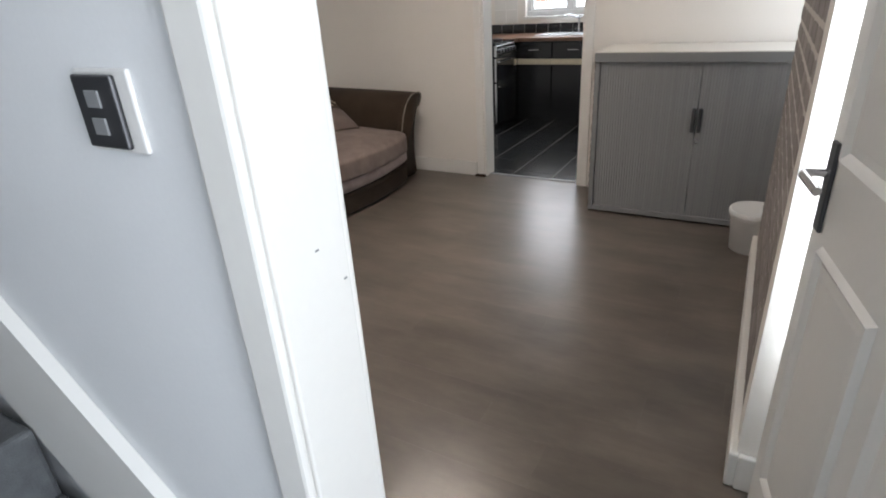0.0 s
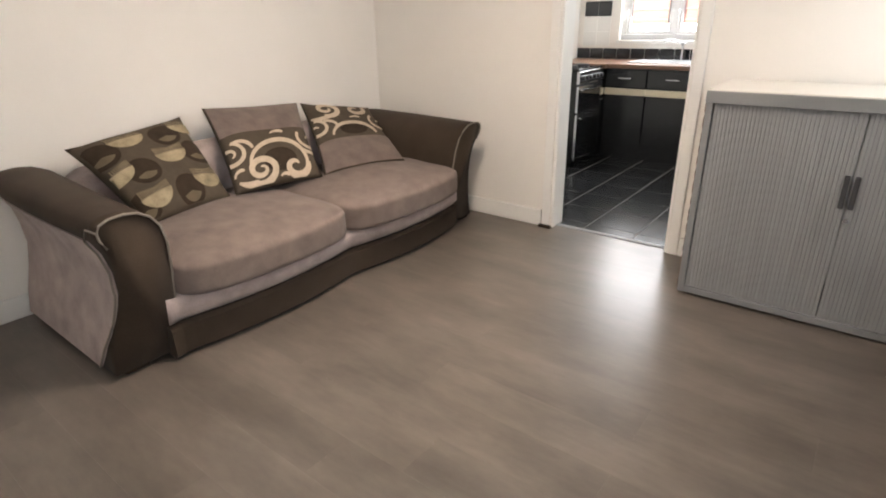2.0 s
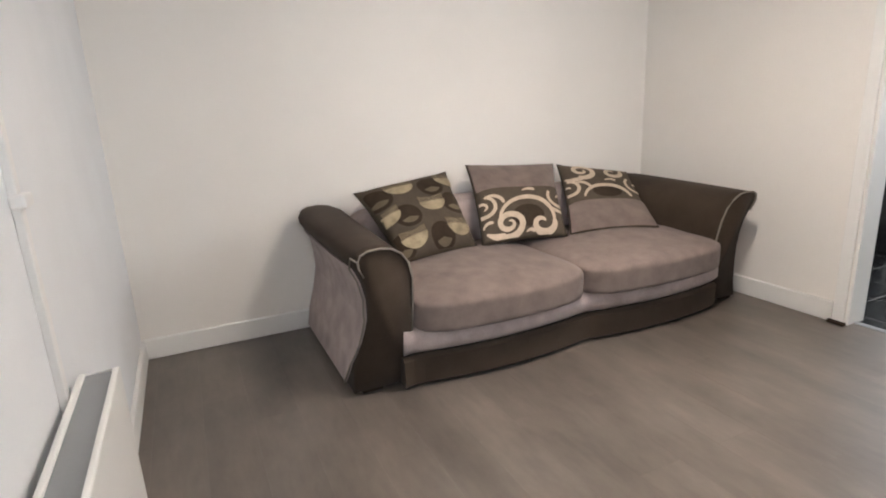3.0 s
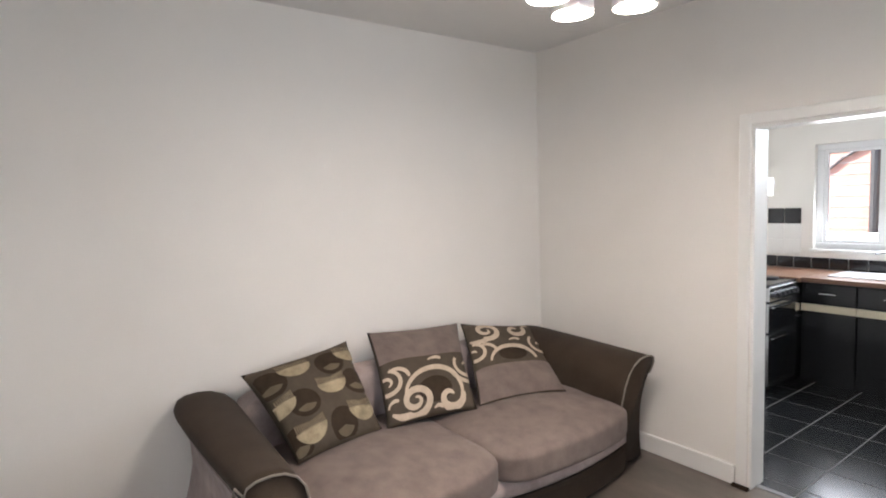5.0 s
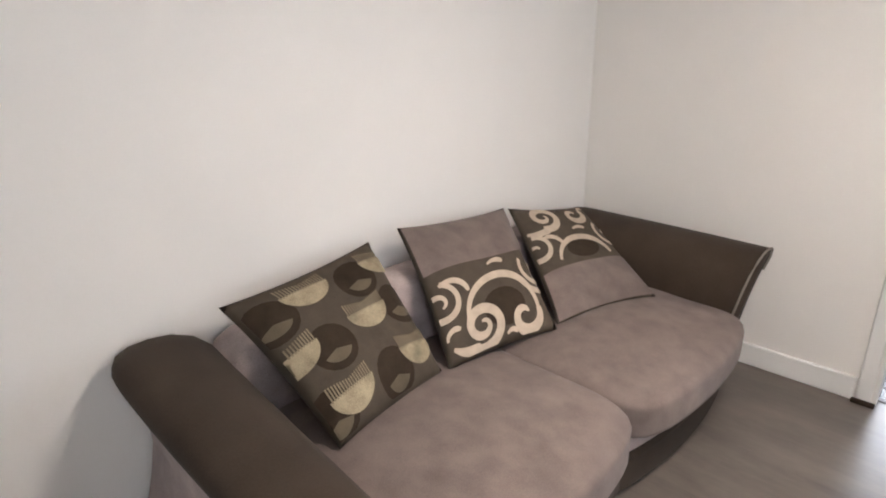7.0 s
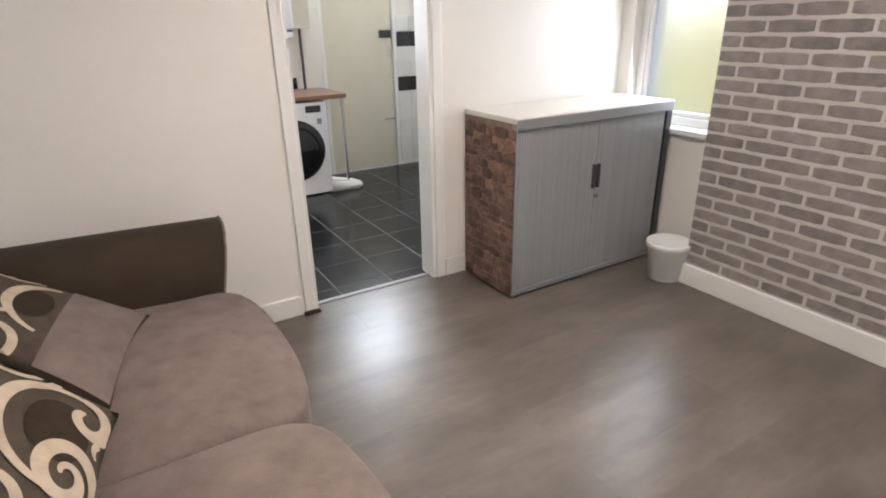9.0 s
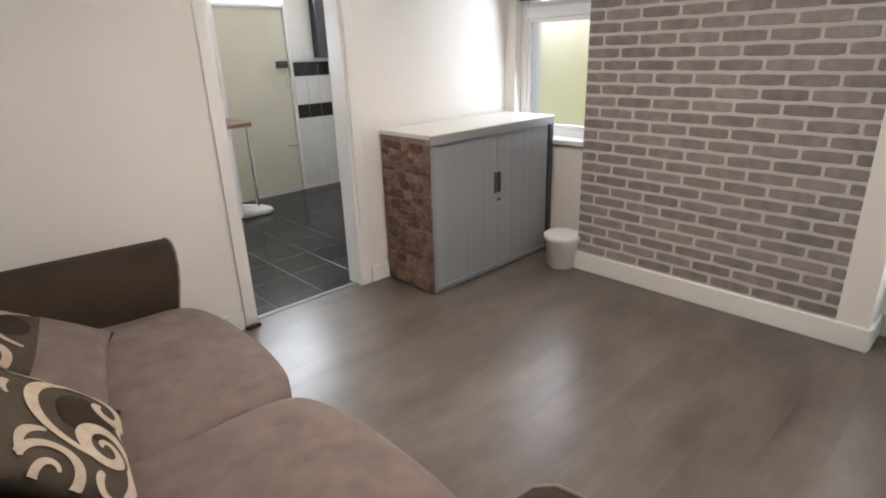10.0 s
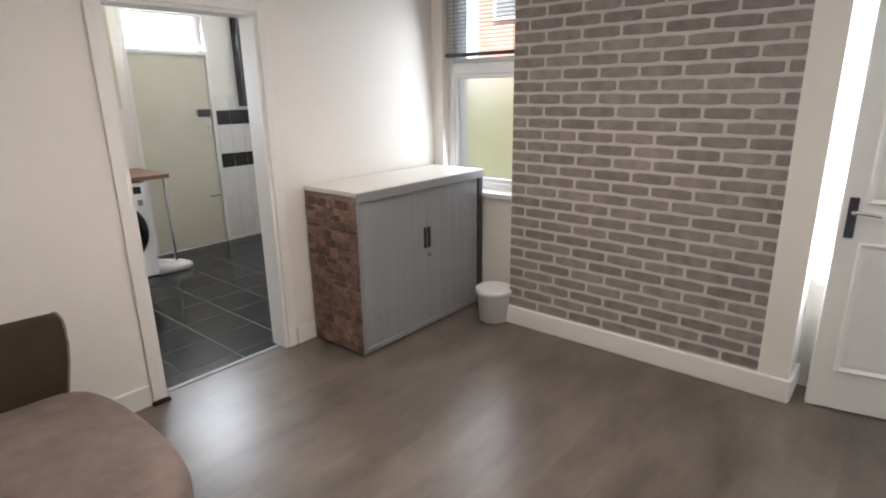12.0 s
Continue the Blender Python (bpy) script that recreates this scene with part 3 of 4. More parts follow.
def side_edge(z):
    """Front edge of the pale outer panel: forward at knee height, drawn back at the foot and under the roll."""
    k = min(1.0, max(0.0, (z - 0.03) / 0.56))
    return FRONT - 0.025 - 0.10 * abs(2 * k - 1.0) ** 1.8


for side in (-1, 1):
    a = part("arm", loft(arm_loft(side, -3.53, FRONT, ARM)), BROWN, sofa, "dark brown flared arm", smooth=True)
    fine = []
    for (o0, z0), (o1, z1) in zip(ARM[:6], ARM[1:7]):
        fine += [(o0 + (o1 - o0) * k / 4, z0 + (z1 - z0) * k / 4) for k in range(4)]
    fine.append(ARM[6])
    strip = fine + [(o + 0.012, z) for o, z in reversed(fine)]
    part("arm_side", loft(arm_loft(side, -3.52, side_edge, strip, grow=0.008)), PINK, a, "pale taupe outer arm side", smooth=False)
    rim = arm_loft(side, -3.53, FRONT + 0.004, ARM, 1, 0.002)[-1]
    part("piping", tube(rim[6:18], 0.005, 8), PIPING, a, smooth=True)
    part("piping", tube(arm_loft(side, -3.52, side_edge, fine, 1, 0.012)[-1], 0.0045, 8), PIPING, a, smooth=True)
    tip = arm_loft(side, -3.53, FRONT - 0.06, [ARM[8]], 1, 0.004)[-1]
    part("piping", tube([arm_loft(side, -3.52, side_edge, [ARM[6]], 1, 0.012)[-1][0], tip[0], rim[8]], 0.0045, 8), PIPING, a, smooth=True)
for x in (-3.42, -2.68):
    for y in (1.68, 4.0):
        part("foot", box(x - 0.04, y - 0.05, 0, x + 0.08, y + 0.05, 0.035, bevel=0.006), DKBROWN, sofa)


# ---- scatter cushions ----
class Pillow:
    def __init__(self, bl, br, tr, tl, thick):
        self.c = [Vector(p) for p in (bl, br, tr, tl)]
        self.t = thick
        self.n = (self.c[1] - self.c[0]).cross(self.c[3] - self.c[0]).normalized()
        if self.n.x < 0:
            self.n = -self.n

    def at(self, u, v, s=1.0, lift=0.0):
        b, r, t, l = self.c
        pu, pv = 2 * u - 1, 2 * v - 1
        uu = 0.5 + pu * (0.5 - 0.028 * (1 - pv * pv))
        vv = 0.5 + pv * (0.5 - 0.028 * (1 - pu * pu))
        p = (b * (1 - uu) + r * uu) * (1 - vv) + (l * (1 - uu) + t * uu) * vv
        f = (max(0.0, 1 - abs(pu) ** 3.2) * max(0.0, 1 - abs(pv) ** 3.2)) ** 0.6
        f *= 1 + 0.10 * noise.noise(Vector((u * 3, v * 3, b.y)))
        return p + self.n * (s * self.t * f + lift)

    def body(self, n=22):
        bm = bmesh.new()
        g = {}
        for s in (1, -1):
            for i in range(n + 1):
                for j in range(n + 1):
                    rim = i in (0, n) or j in (0, n)
                    if rim and s < 0:
                        g[s, i, j] = g[1, i, j]
                    else:
                        g[s, i, j] = bm.verts.new(self.at(i / n, j / n, s))
        for s in (1, -1):
            for i in range(n):
                for j in range(n):
                    bm.faces.new((g[s, i, j], g[s, i + 1, j], g[s, i + 1, j + 1], g[s, i, j + 1]))
        return bm

    def patch(self, u0, u1, v0, v1, n=14, lift=0.003, wave=0.0):
        bm = bmesh.new()
        g = [[bm.verts.new(self.at(u0 + (u1 - u0) * i / n, v0 + (v1 - v0) * j / n + (wave * math.sin(7 * i / n) if (j == 0) else 0), 1, lift)) for j in range(n + 1)] for i in range(n + 1)]
        for i in range(n):
            for j in range(n):
                bm.faces.new((g[i][j], g[i + 1][j], g[i + 1][j + 1], g[i][j + 1]))
        return bm

    def disc(self, cu, cv, ru, rv, a0=0.0, a1=360.0, lift=0.003, n=20, m=4):
        bm = bmesh.new()
        c = bm.verts.new(self.at(min(0.98, max(0.02, cu)), min(0.98, max(0.02, cv)), 1, lift))
        rings = []
        for k in range(1, m + 1):
            rings.append([bm.verts.new(self.at(min(0.985, max(0.015, cu + ru * k / m * math.cos(radians(a0 + (a1 - a0) * i / n)))), min(0.985, max(0.015, cv + rv * k / m * math.sin(radians(a0 + (a1 - a0) * i / n)))), 1, lift)) for i in range(n + 1)])
        for i in range(n):
            bm.faces.new((c, rings[0][i], rings[0][i + 1]))
            for a, b in zip(rings, rings[1:]):
                bm.faces.new((a[i], b[i], b[i + 1], a[i + 1]))
        return bm

    def ribbon(self, pts, w0, w1, lift=0.004):
        """A tapering woven band along points in the cushion's own u, v."""
        bm = bmesh.new()
        prev = None
        for i, (u, v) in enumerate(pts):
            a, b = pts[max(0, i - 1)], pts[min(len(pts) - 1, i + 1)]
            d = Vector((b[0] - a[0], b[1] - a[1])).normalized()
            k = i / (len(pts) - 1)
            w = (w0 + (w1 - w0) * k) * (0.35 + 0.65 * math.sin(math.pi * min(1, k * 0.9 + 0.1)) ** 0.5)
            row = []
            for q in (-0.5, 0.0, 0.5):
                uu, vv = u - d.y * w * q, v + d.x * w * q
                row.append(bm.verts.new(self.at(min(0.985, max(0.015, uu)), min(0.985, max(0.015, vv)), 1, lift)))
            if prev:
                for x in (0, 1):
                    bm.faces.new((prev[x], prev[x + 1], row[x + 1], row[x]))
            prev = row
        return bm


def spiral(cu, cv, r0, r1, a0, a1, n=44, sq=1.0):
    return [(cu + (r0 + (r1 - r0) * i / n) * math.cos(radians(a0 + (a1 - a0) * i / n)), cv + sq * (r0 + (r1 - r0) * i / n) * math.sin(radians(a0 + (a1 - a0) * i / n))) for i in range(n + 1)]


c1 = thing("scatter_cushion", (-3.2, 2.2, 0.46), "brown cushion woven with cream and olive discs", "cushion", "cushions on the sofa")
P1 = Pillow((-2.945, 1.99, 0.475), (-3.02, 2.475, 0.475), (-3.44, 2.49, 0.865), (-3.42, 1.89, 0.795), 0.088)
part("cover", P1.body(), CUSH, c1, smooth=True)
for cu, cv in ((0.688, 0.75), (0.274, 0.43), (0.56, 0.12), (0.09, 0.74), (0.87, 0.49), (0.06, 0.12)):
    part("brown_disc", P1.disc(cu, cv, 0.15, 0.145, lift=0.003), DKBROWN, c1, "dark brown woven disc", smooth=True)
    part("olive_crescent", P1.disc(cu, cv - 0.02, 0.10, 0.08, 200, 340, 0.0045), OLIVE, c1, smooth=True)
for cu, cv in ((0.352, 0.84), (0.607, 0.54), (0.22, 0.19), (0.80, 0.22), (0.06, 0.52), (0.92, 0.85)):
    part("cream_bowl", P1.disc(cu, cv, 0.155, 0.13, 180, 360, 0.0068), PALE, c1, "cream woven half disc", smooth=True)
    for k in range(-8, 9):
        u = cu + k * 0.0175
        if 0.03 < u < 0.97:
            top = min(0.97, cv + 0.045 + 0.03 * abs(k) / 8)
            part("fringe", P1.patch(u - 0.0048, u + 0.0048, cv - 0.01, top, 4, 0.0072), FRINGE, c1, smooth=True)
c2 = thing("scatter_cushion", (-3.2, 2.8, 0.46), "brown cream-scroll cushion with a taupe top band", "cushion", "cushions on the sofa")
P2 = Pillow((-3.02, 2.50, 0.475), (-2.93, 3.03, 0.475), (-3.44, 3.29, 0.845), (-3.42, 2.615, 0.895), 0.07)
part("cover", P2.body(), CUSH, c2, smooth=True)
part("plain_panel", P2.patch(0.015, 0.985, 0.60, 0.985, wave=0.008), TAUPE, c2, "plain taupe cord band", smooth=True)
c3 = thing("scatter_cushion", (-3.2, 3.5, 0.46), "brown cream-scroll cushion with a taupe bottom band", "cushion", "cushions on the sofa")
P3 = Pillow((-2.95, 3.06, 0.475), (-2.80, 3.62, 0.475), (-3.42, 3.92, 0.735), (-3.43, 3.31, 0.84), 0.065)
part("cover", P3.body(), CUSH, c3, smooth=True)
part("plain_panel", P3.patch(0.015, 0.985, 0.015, 0.36), TAUPE, c3, "plain taupe cord band", smooth=True)


def scrolls(p, holder, rows, v0, eye):
    part("brown_disc", p.disc(eye[0], v0 + eye[1], 0.19, eye[2], lift=0.003), DKBROWN, holder, smooth=True)
    for pts, a, b in rows:
        pts = [(u, v0 + min(0.58, max(0.02, v))) for u, v in pts]
        part("scroll", p.ribbon(pts, a, b), CREAM, holder, "cream woven scroll", smooth=True)


scrolls(P2, c2, [
    (spiral(0.54, 0.20, 0.33, 0.31, 188, -12, 40, 0.80), 0.035, 0.075),
    (spiral(0.70, 0.13, 0.155, 0.035, 15, -330, 50, 0.80), 0.085, 0.045),
    (spiral(0.31, 0.16, 0.185, 0.025, 235, 820, 80, 0.80), 0.085, 0.035),
    (spiral(0.22, 0.22, 0.22, 0.21, 222, 282, 20, 0.85), 0.03, 0.08),
    (spiral(0.04, 0.38, 0.16, 0.03, 75, -420, 60, 0.85), 0.05, 0.03),
    (spiral(0.16, 0.40, 0.15, 0.12, 125, 5, 24, 0.80), 0.03, 0.055),
    (spiral(0.97, 0.44, 0.16, 0.03, 140, 520, 50, 0.85), 0.05, 0.03),
    (spiral(0.97, 0.45, 0.24, 0.22, 190, 275, 24, 0.80), 0.03, 0.06),
    (spiral(0.60, 0.52, 0.10, 0.07, 150, 30, 16, 0.50), 0.02, 0.05),
    (spiral(0.10, 0.16, 0.07, 0.05, 190, 50, 16, 0.80), 0.02, 0.045),
    (spiral(0.55, 0.03, 0.05, 0.05, 150, 20, 12, 0.80), 0.02, 0.04)], 0.0, (0.54, 0.23, 0.13))
scrolls(P3, c3, [
    (spiral(0.52, 0.0, 0.31, 0.29, 172, 5, 40, 0.70), 0.035, 0.075),
    (spiral(0.26, 0.45, 0.18, 0.025, 250, 760, 70, 0.75), 0.085, 0.035),
    (spiral(0.16, 0.45, 0.22, 0.20, 232, 300, 20, 0.75), 0.03, 0.08),
    (spiral(0.68, 0.46, 0.15, 0.03, 30, -330, 50, 0.75), 0.080, 0.04),
    (spiral(0.04, 0.16, 0.15, 0.03, 90, -330, 40, 0.80), 0.05, 0.03),
    (spiral(0.20, 0.14, 0.14, 0.12, 120, 0, 24, 0.80), 0.03, 0.055),
    (spiral(0.95, 0.22, 0.16, 0.03, 120, 520, 50, 0.85), 0.05, 0.03),
    (spiral(0.62, 0.27, 0.10, 0.07, 150, 30, 16, 0.50), 0.02, 0.05),
    (spiral(0.90, 0.50, 0.09, 0.06, 200, 60, 16, 0.80), 0.02, 0.045)], 0.385, (0.52, 0.10, 0.09))

# ---- tambour cupboard ----
CX0, CX1, CY0, CY1, CH = -1.013, 0.2, 3.695, 4.165, 1.02
cab = thing("tambour_cupboard", ((CX0 + CX1) / 2, 3.94, 0), "grey steel tambour-door cupboard with a white top", "cupboard")
part("top", box(CX0 - 0.004, CY0 - 0.008, CH - 0.028, CX1, CY1, CH, bevel=0.003), WHITETOP, cab, "white laminate top")
part("top_edge", box(CX0 - 0.003, CY0 - 0.012, CH - 0.06, CX1, CY0 + 0.03, CH - 0.006, bevel=0.003), STEELGREY, cab)
side_stone = part("side_panel", box(CX0, CY0 + 0.002, 0.012, CX0 + 0.02, CY1, CH - 0.03), STONEGAP, cab, "side covered in brown stone-pattern film")
part("side_panel", box(CX1 - 0.02, CY0 + 0.002, 0.012, CX1, CY1, CH - 0.03), STEELGREY, cab)
part("back_panel", box(CX0 + 0.02, CY1 - 0.015, 0.012, CX1 - 0.02, CY1, CH - 0.03), STEELGREY, cab)
part("plinth", box(CX0 + 0.004, CY0, 0.012, CX1 - 0.004, CY0 + 0.03, 0.045, bevel=0.003), STEELGREY, cab)
for x in (CX0 + 0.05, CX1 - 0.05):
    for y in (CY0 + 0.06, CY1 - 0.05):
        part("foot", lathe([(0.02, 0.0), (0.02, 0.012)], (x, y, 0), 16), DKMETAL, cab)
part("bottom_panel", box(CX0 + 0.02, CY0 + 0.03, 0.012, CX1 - 0.02, CY1 - 0.015, 0.03), STEELGREY, cab)
part("frame_upright", box(CX0, CY0 - 0.004, 0.012, CX0 + 0.03, CY0 + 0.03, CH - 0.03, bevel=0.003), STEELGREY, cab)
part("frame_upright", box(CX1 - 0.045, CY0 - 0.004, 0.012, CX1, CY0 + 0.03, CH - 0.03, bevel=0.003), DKMETAL, cab)
for x0, x1, hx in ((CX0 + 0.033, -0.412, -0.428), (-0.408, CX1 - 0.05, -0.392)):
    bm = bmesh.new()
    n = int((x1 - x0) / 0.0155)
    step = (x1 - x0) / n
    d = part("tambour_door", box(x0, CY0 + 0.012, 0.046, x1, CY0 + 0.018, CH - 0.06), SLAT, cab, "ribbed silver-grey roller door")
    me = None
    for i in range(n):
        if me is None:
            prof = [(-0.49 * step, 0.0125), (-0.46 * step, 0.0092), (-0.3 * step, 0.008), (0.3 * step, 0.008), (0.46 * step, 0.0092), (0.49 * step, 0.0125)]
            cols = [(bm.verts.new((x, y, 0.046)), bm.verts.new((x, y, CH - 0.06))) for x, y in prof]
            for p, q in zip(cols, cols[1:]):
                bm.faces.new((p[0], q[0], q[1], p[1]))
            me = bpy.data.meshes.new("slat_mesh")
            bm.to_mesh(me)
            bm.free()
            me.materials.append(SLAT)
        o = new("slat", me)
        o.parent, o.location = d, Vector((x0 + (i + 0.5) * step, CY0, 0)) - origin_of(cab)
    part("handle", box(hx - 0.010, CY0 - 0.006, 0.565, hx + 0.010, CY0 + 0.010, 0.705, bevel=0.004), DKMETAL, d, "dark grey upright handle")
part("lock", lathe([(0.011, 0.0), (0.011, 0.012)], (-0.396, CY0 - 0.004, 0.515), 16, "y"), CHROME, cab)

# ---- bucket ----
bk = thing("bucket", (-0.03, 3.42, 0), "small white plastic tub with a lid", "bucket")
part("tub", lathe([(0.098, 0.0), (0.103, 0.004), (0.117, 0.19), (0.124, 0.195), (0.124, 0.215), (0.118, 0.22)], (-0.03, 3.42, 0), 40), PLASTIC, bk, smooth=True)
part("lid", lathe([(0.128, 0.205), (0.130, 0.21), (0.130, 0.232), (0.124, 0.238), (0.116, 0.233), (0.112, 0.231)], (-0.03, 3.42, 0), 40), PLASTIC, bk, smooth=True)

# ---- ceiling light ----
LX, LY = -1.72, 2.60
lamp = thing("ceiling_light", (LX, LY, CEILZ), "lit multi-arm ceiling light with opal globes", "ceiling light")
part("ceiling_rose", lathe([(0.07, CEILZ - 0.001), (0.07, CEILZ - 0.02), (0.03, CEILZ - 0.035)], (LX, LY, 0), 24), CHROME, lamp)
part("stem", tube([(LX, LY, CEILZ - 0.03), (LX, LY, 2.375)], 0.009), CHROME, lamp)
for i in range(5):
    a = radians(72 * i + 20)
    dx, dy = math.cos(a), math.sin(a)
    arm = part("lamp_arm", tube([(LX, LY, 2.385), (LX + 0.07 * dx, LY + 0.07 * dy, 2.355), (LX + 0.14 * dx, LY + 0.14 * dy, 2.365), (LX + 0.17 * dx, LY + 0.17 * dy, 2.390)], 0.006), CHROME, lamp)
    cx, cy = LX + 0.17 * dx, LY + 0.17 * dy
    part("shade", lathe([(0.012, 2.395), (0.035, 2.380), (0.055, 2.350), (0.062, 2.315), (0.055, 2.280), (0.035, 2.255), (0.012, 2.244)], (cx, cy, 0), 20), GLOBE, arm, "glowing opal glass globe", smooth=True)
    # opaque cup shaped to keep the globe's direct light off the upper walls
    part("cap", lathe([(0.010, 2.413), (0.040, 2.393), (0.062, 2.360), (0.071, 2.320), (0.072, 2.257), (0.069, 2.257), (0.067, 2.320), (0.058, 2.355), (0.038, 2.385), (0.010, 2.405)], (cx, cy, 0), 24, cap=False), PLASTIC, arm, "opaque white cup that shields light going up", smooth=True)

# ---- kitchen ----
FY = 6.37   # fronts of the north units


def handle_bar(parent, x0, x1, y, z, axis="x"):
    p = [(x0, y + 0.02, z), (x0, y - 0.012, z), (x1, y - 0.012, z), (x1, y + 0.02, z)] if axis == "x" else [(y - 0.02, x0, z), (y + 0.014, x0, z), (y + 0.014, x1, z), (y - 0.02, x1, z)]
    part("handle", tube(p, 0.007, 8), CHROME, parent, "chrome bar handle")


def base_unit(x0, x1):
    u = thing("base_cabinet", ((x0 + x1) / 2, FY + 0.3, 0), "black gloss kitchen base cabinet with a drawer", "cabinet", "kitchen base cabinets")
    part("body", box(x0, FY + 0.02, 0.0, x1, KN - 0.01, 0.86), BLACK, u)
    part("kickboard", box(x0, FY + 0.012, 0, x1, FY + 0.02, 0.13), BLACK, u)
    d = part("drawer_front", box(x0 + 0.003, FY, 0.69, x1 - 0.003, FY + 0.02, 0.845, bevel=0.003), BLACK, u)
    handle_bar(d, (x0 + x1) / 2 - 0.06, (x0 + x1) / 2 + 0.06, FY, 0.77)
    part("rail", box(x0, FY - 0.002, 0.615, x1, FY + 0.02, 0.675, bevel=0.002), CREAMP, u, "cream rail under the drawer")
    part("door", box(x0 + 0.003, FY + 0.004, 0.14, x1 - 0.003, FY + 0.02, 0.605, bevel=0.003), BLACK, u)


base_unit(-2.59, -2.19)
base_unit(-2.185, -1.71)
u = thing("base_cabinet", (-2.9, 6.6, 0), "black narrow corner base cabinet beside the cooker", "cabinet", "kitchen base cabinets")
part("body", box(KW + 0.01, 6.30, 0.0, -2.62, KN - 0.01, 0.86), BLACK, u)
d = part("drawer_front", box(-2.62, 6.30, 0.69, -2.60, FY - 0.004, 0.845, bevel=0.003), BLACK, u)
handle_bar(d, 6.315, 6.35, -2.6, 0.77, "y")
part("rail", box(-2.62, 6.30, 0.615, -2.598, FY - 0.004, 0.675, bevel=0.002), CREAMP, u)
d = part("door", box(-2.62, 6.30, 0.14, -2.60, FY - 0.004, 0.605, bevel=0.003), BLACK, u)
handle_bar(d, 6.315, 6.35, -2.6, 0.57, "y")
u = thing("worktop", (-2.0, 6.7, 0.862), "walnut-effect laminate kitchen worktop", "worktop")
part("worktop_run", boxes([(KW + 0.005, 6.30, 0.862, -2.58, KN - 0.003, 0.90), (-2.579, FY - 0.02, 0.862, -0.86, KN - 0.003, 0.90)], 0.004), WOODTOP, u)
part("support_leg", tube([(-0.89, FY + 0.03, 0.0), (-0.89, FY + 0.03, 0.862)], 0.014), CHROME, u, "chrome worktop leg")

# cooker
ck = thing("cooker", (-2.9, 6.08, 0), "black double-oven cooker with steel trim", "cooker")
part("body", box(KW + 0.04, 5.78, 0.02, -2.62, 6.29, 0.87, bevel=0.004), BLACK, ck)
part("hob", box(KW + 0.04, 5.78, 0.872, -2.60, 6.29, 0.892, bevel=0.004), BLACKGLASS, ck)
for x, y in ((-2.78, 5.97), (-2.78, 6.21), (-3.02, 5.97), (-3.02, 6.21)):
    part("burner", lathe([(0.07, 0.893), (0.07, 0.905), (0.03, 0.912)], (x, y, 0), 20), DKMETAL, ck)
cp = part("control_panel", box(-2.62, 5.78, 0.755, -2.59, 6.29, 0.87, bevel=0.005), CHROME, ck, "brushed steel control panel")
for i in range(6):
    part("knob", lathe([(0.02, 0.0), (0.018, 0.026)], (-2.59, 5.84 + i * 0.08, 0.81), 16, "x"), DKMETAL, cp)
for z0, z1 in ((0.50, 0.74), (0.06, 0.485)):
    d = part("oven_door", box(-2.62, 5.785, z0, -2.597, 6.285, z1, bevel=0.004), CHROME, ck, "steel-edged oven door")
    part("oven_glass", box(-2.60, 5.805, z0 + 0.02, -2.594, 6.265, z1 - 0.02), BLACKGLASS, d)
    handle_bar(d, 5.83, 6.25, -2.594, z1 - 0.035, "y")

# washing machine
wm = thing("washing_machine", (-1.435, 6.7, 0), "white front-loading washing machine with a black door", "washing machine")
X0, X1 = -1.70, -1.06
part("body", box(X0, FY, 0.01, X1, KN - 0.02, 0.845, bevel=0.008), WHITEGOODS, wm)
cx, cz = (X0 + X1) / 2, 0.43
part("door_ring", lathe([(0.275, 0.001), (0.275, -0.02), (0.25, -0.035), (0.22, -0.038)], (cx, FY, cz), 48, "y"), BLACK, wm, "black round door", smooth=True)
part("door_glass", lathe([(0.222, -0.036), (0.19, -0.055), (0.12, -0.07), (0.02, -0.075)], (cx, FY, cz), 48, "y"), BLACKGLASS, wm, smooth=True)
part("display", box(X1 - 0.19, FY - 0.005, 0.755, X1 - 0.05, FY + 0.003, 0.815, bevel=0.002), BLACKGLASS, wm)
part("detergent_drawer", box(X0 + 0.02, FY - 0.004, 0.74, X0 + 0.22, FY + 0.003, 0.825, bevel=0.003), WHITEGOODS, wm)
part("drawer_mark", box(X0 + 0.06, FY - 0.0055, 0.775, X0 + 0.19, FY - 0.003, 0.785), DKMETAL, wm)
part("dial", lathe([(0.032, 0.002), (0.030, -0.022)], (cx, FY, 0.785), 24, "y"), CHROME, wm)
part("sticker", box(X1 - 0.09, FY - 0.0025, 0.65, X1 - 0.05, FY + 0.001, 0.70), STEELGREY, wm)
# dustpan on the floor
dp = thing("dustpan", (-0.95, FY + 0.06, 0), "white plastic dustpan lying on the tiles", "dustpan")
bm = bmesh.new()
lo = [(-1.08, 6.36), (-0.80, 6.34), (-0.72, 6.42), (-0.80, 6.50), (-1.08, 6.54)]
a = [bm.verts.new((x, y, 0.002)) for x, y in lo]
b = [bm.verts.new((x * 0.96 - 0.037, 6.44 + (y - 6.44) * 0.85, h)) for (x, y), h in zip(lo, (0.13, 0.075, 0.045, 0.075, 0.13))]
for i in range(5):
    bm.faces.new((a[i], a[(i + 1) % 5], b[(i + 1) % 5], b[i]))
bm.faces.new(a)
bm.faces.new(b)
bmesh.ops.bevel(bm, geom=bm.edges[:], offset=0.012, segments=2, affect="EDGES")
part("pan", bm, PLASTIC, dp, smooth=True)

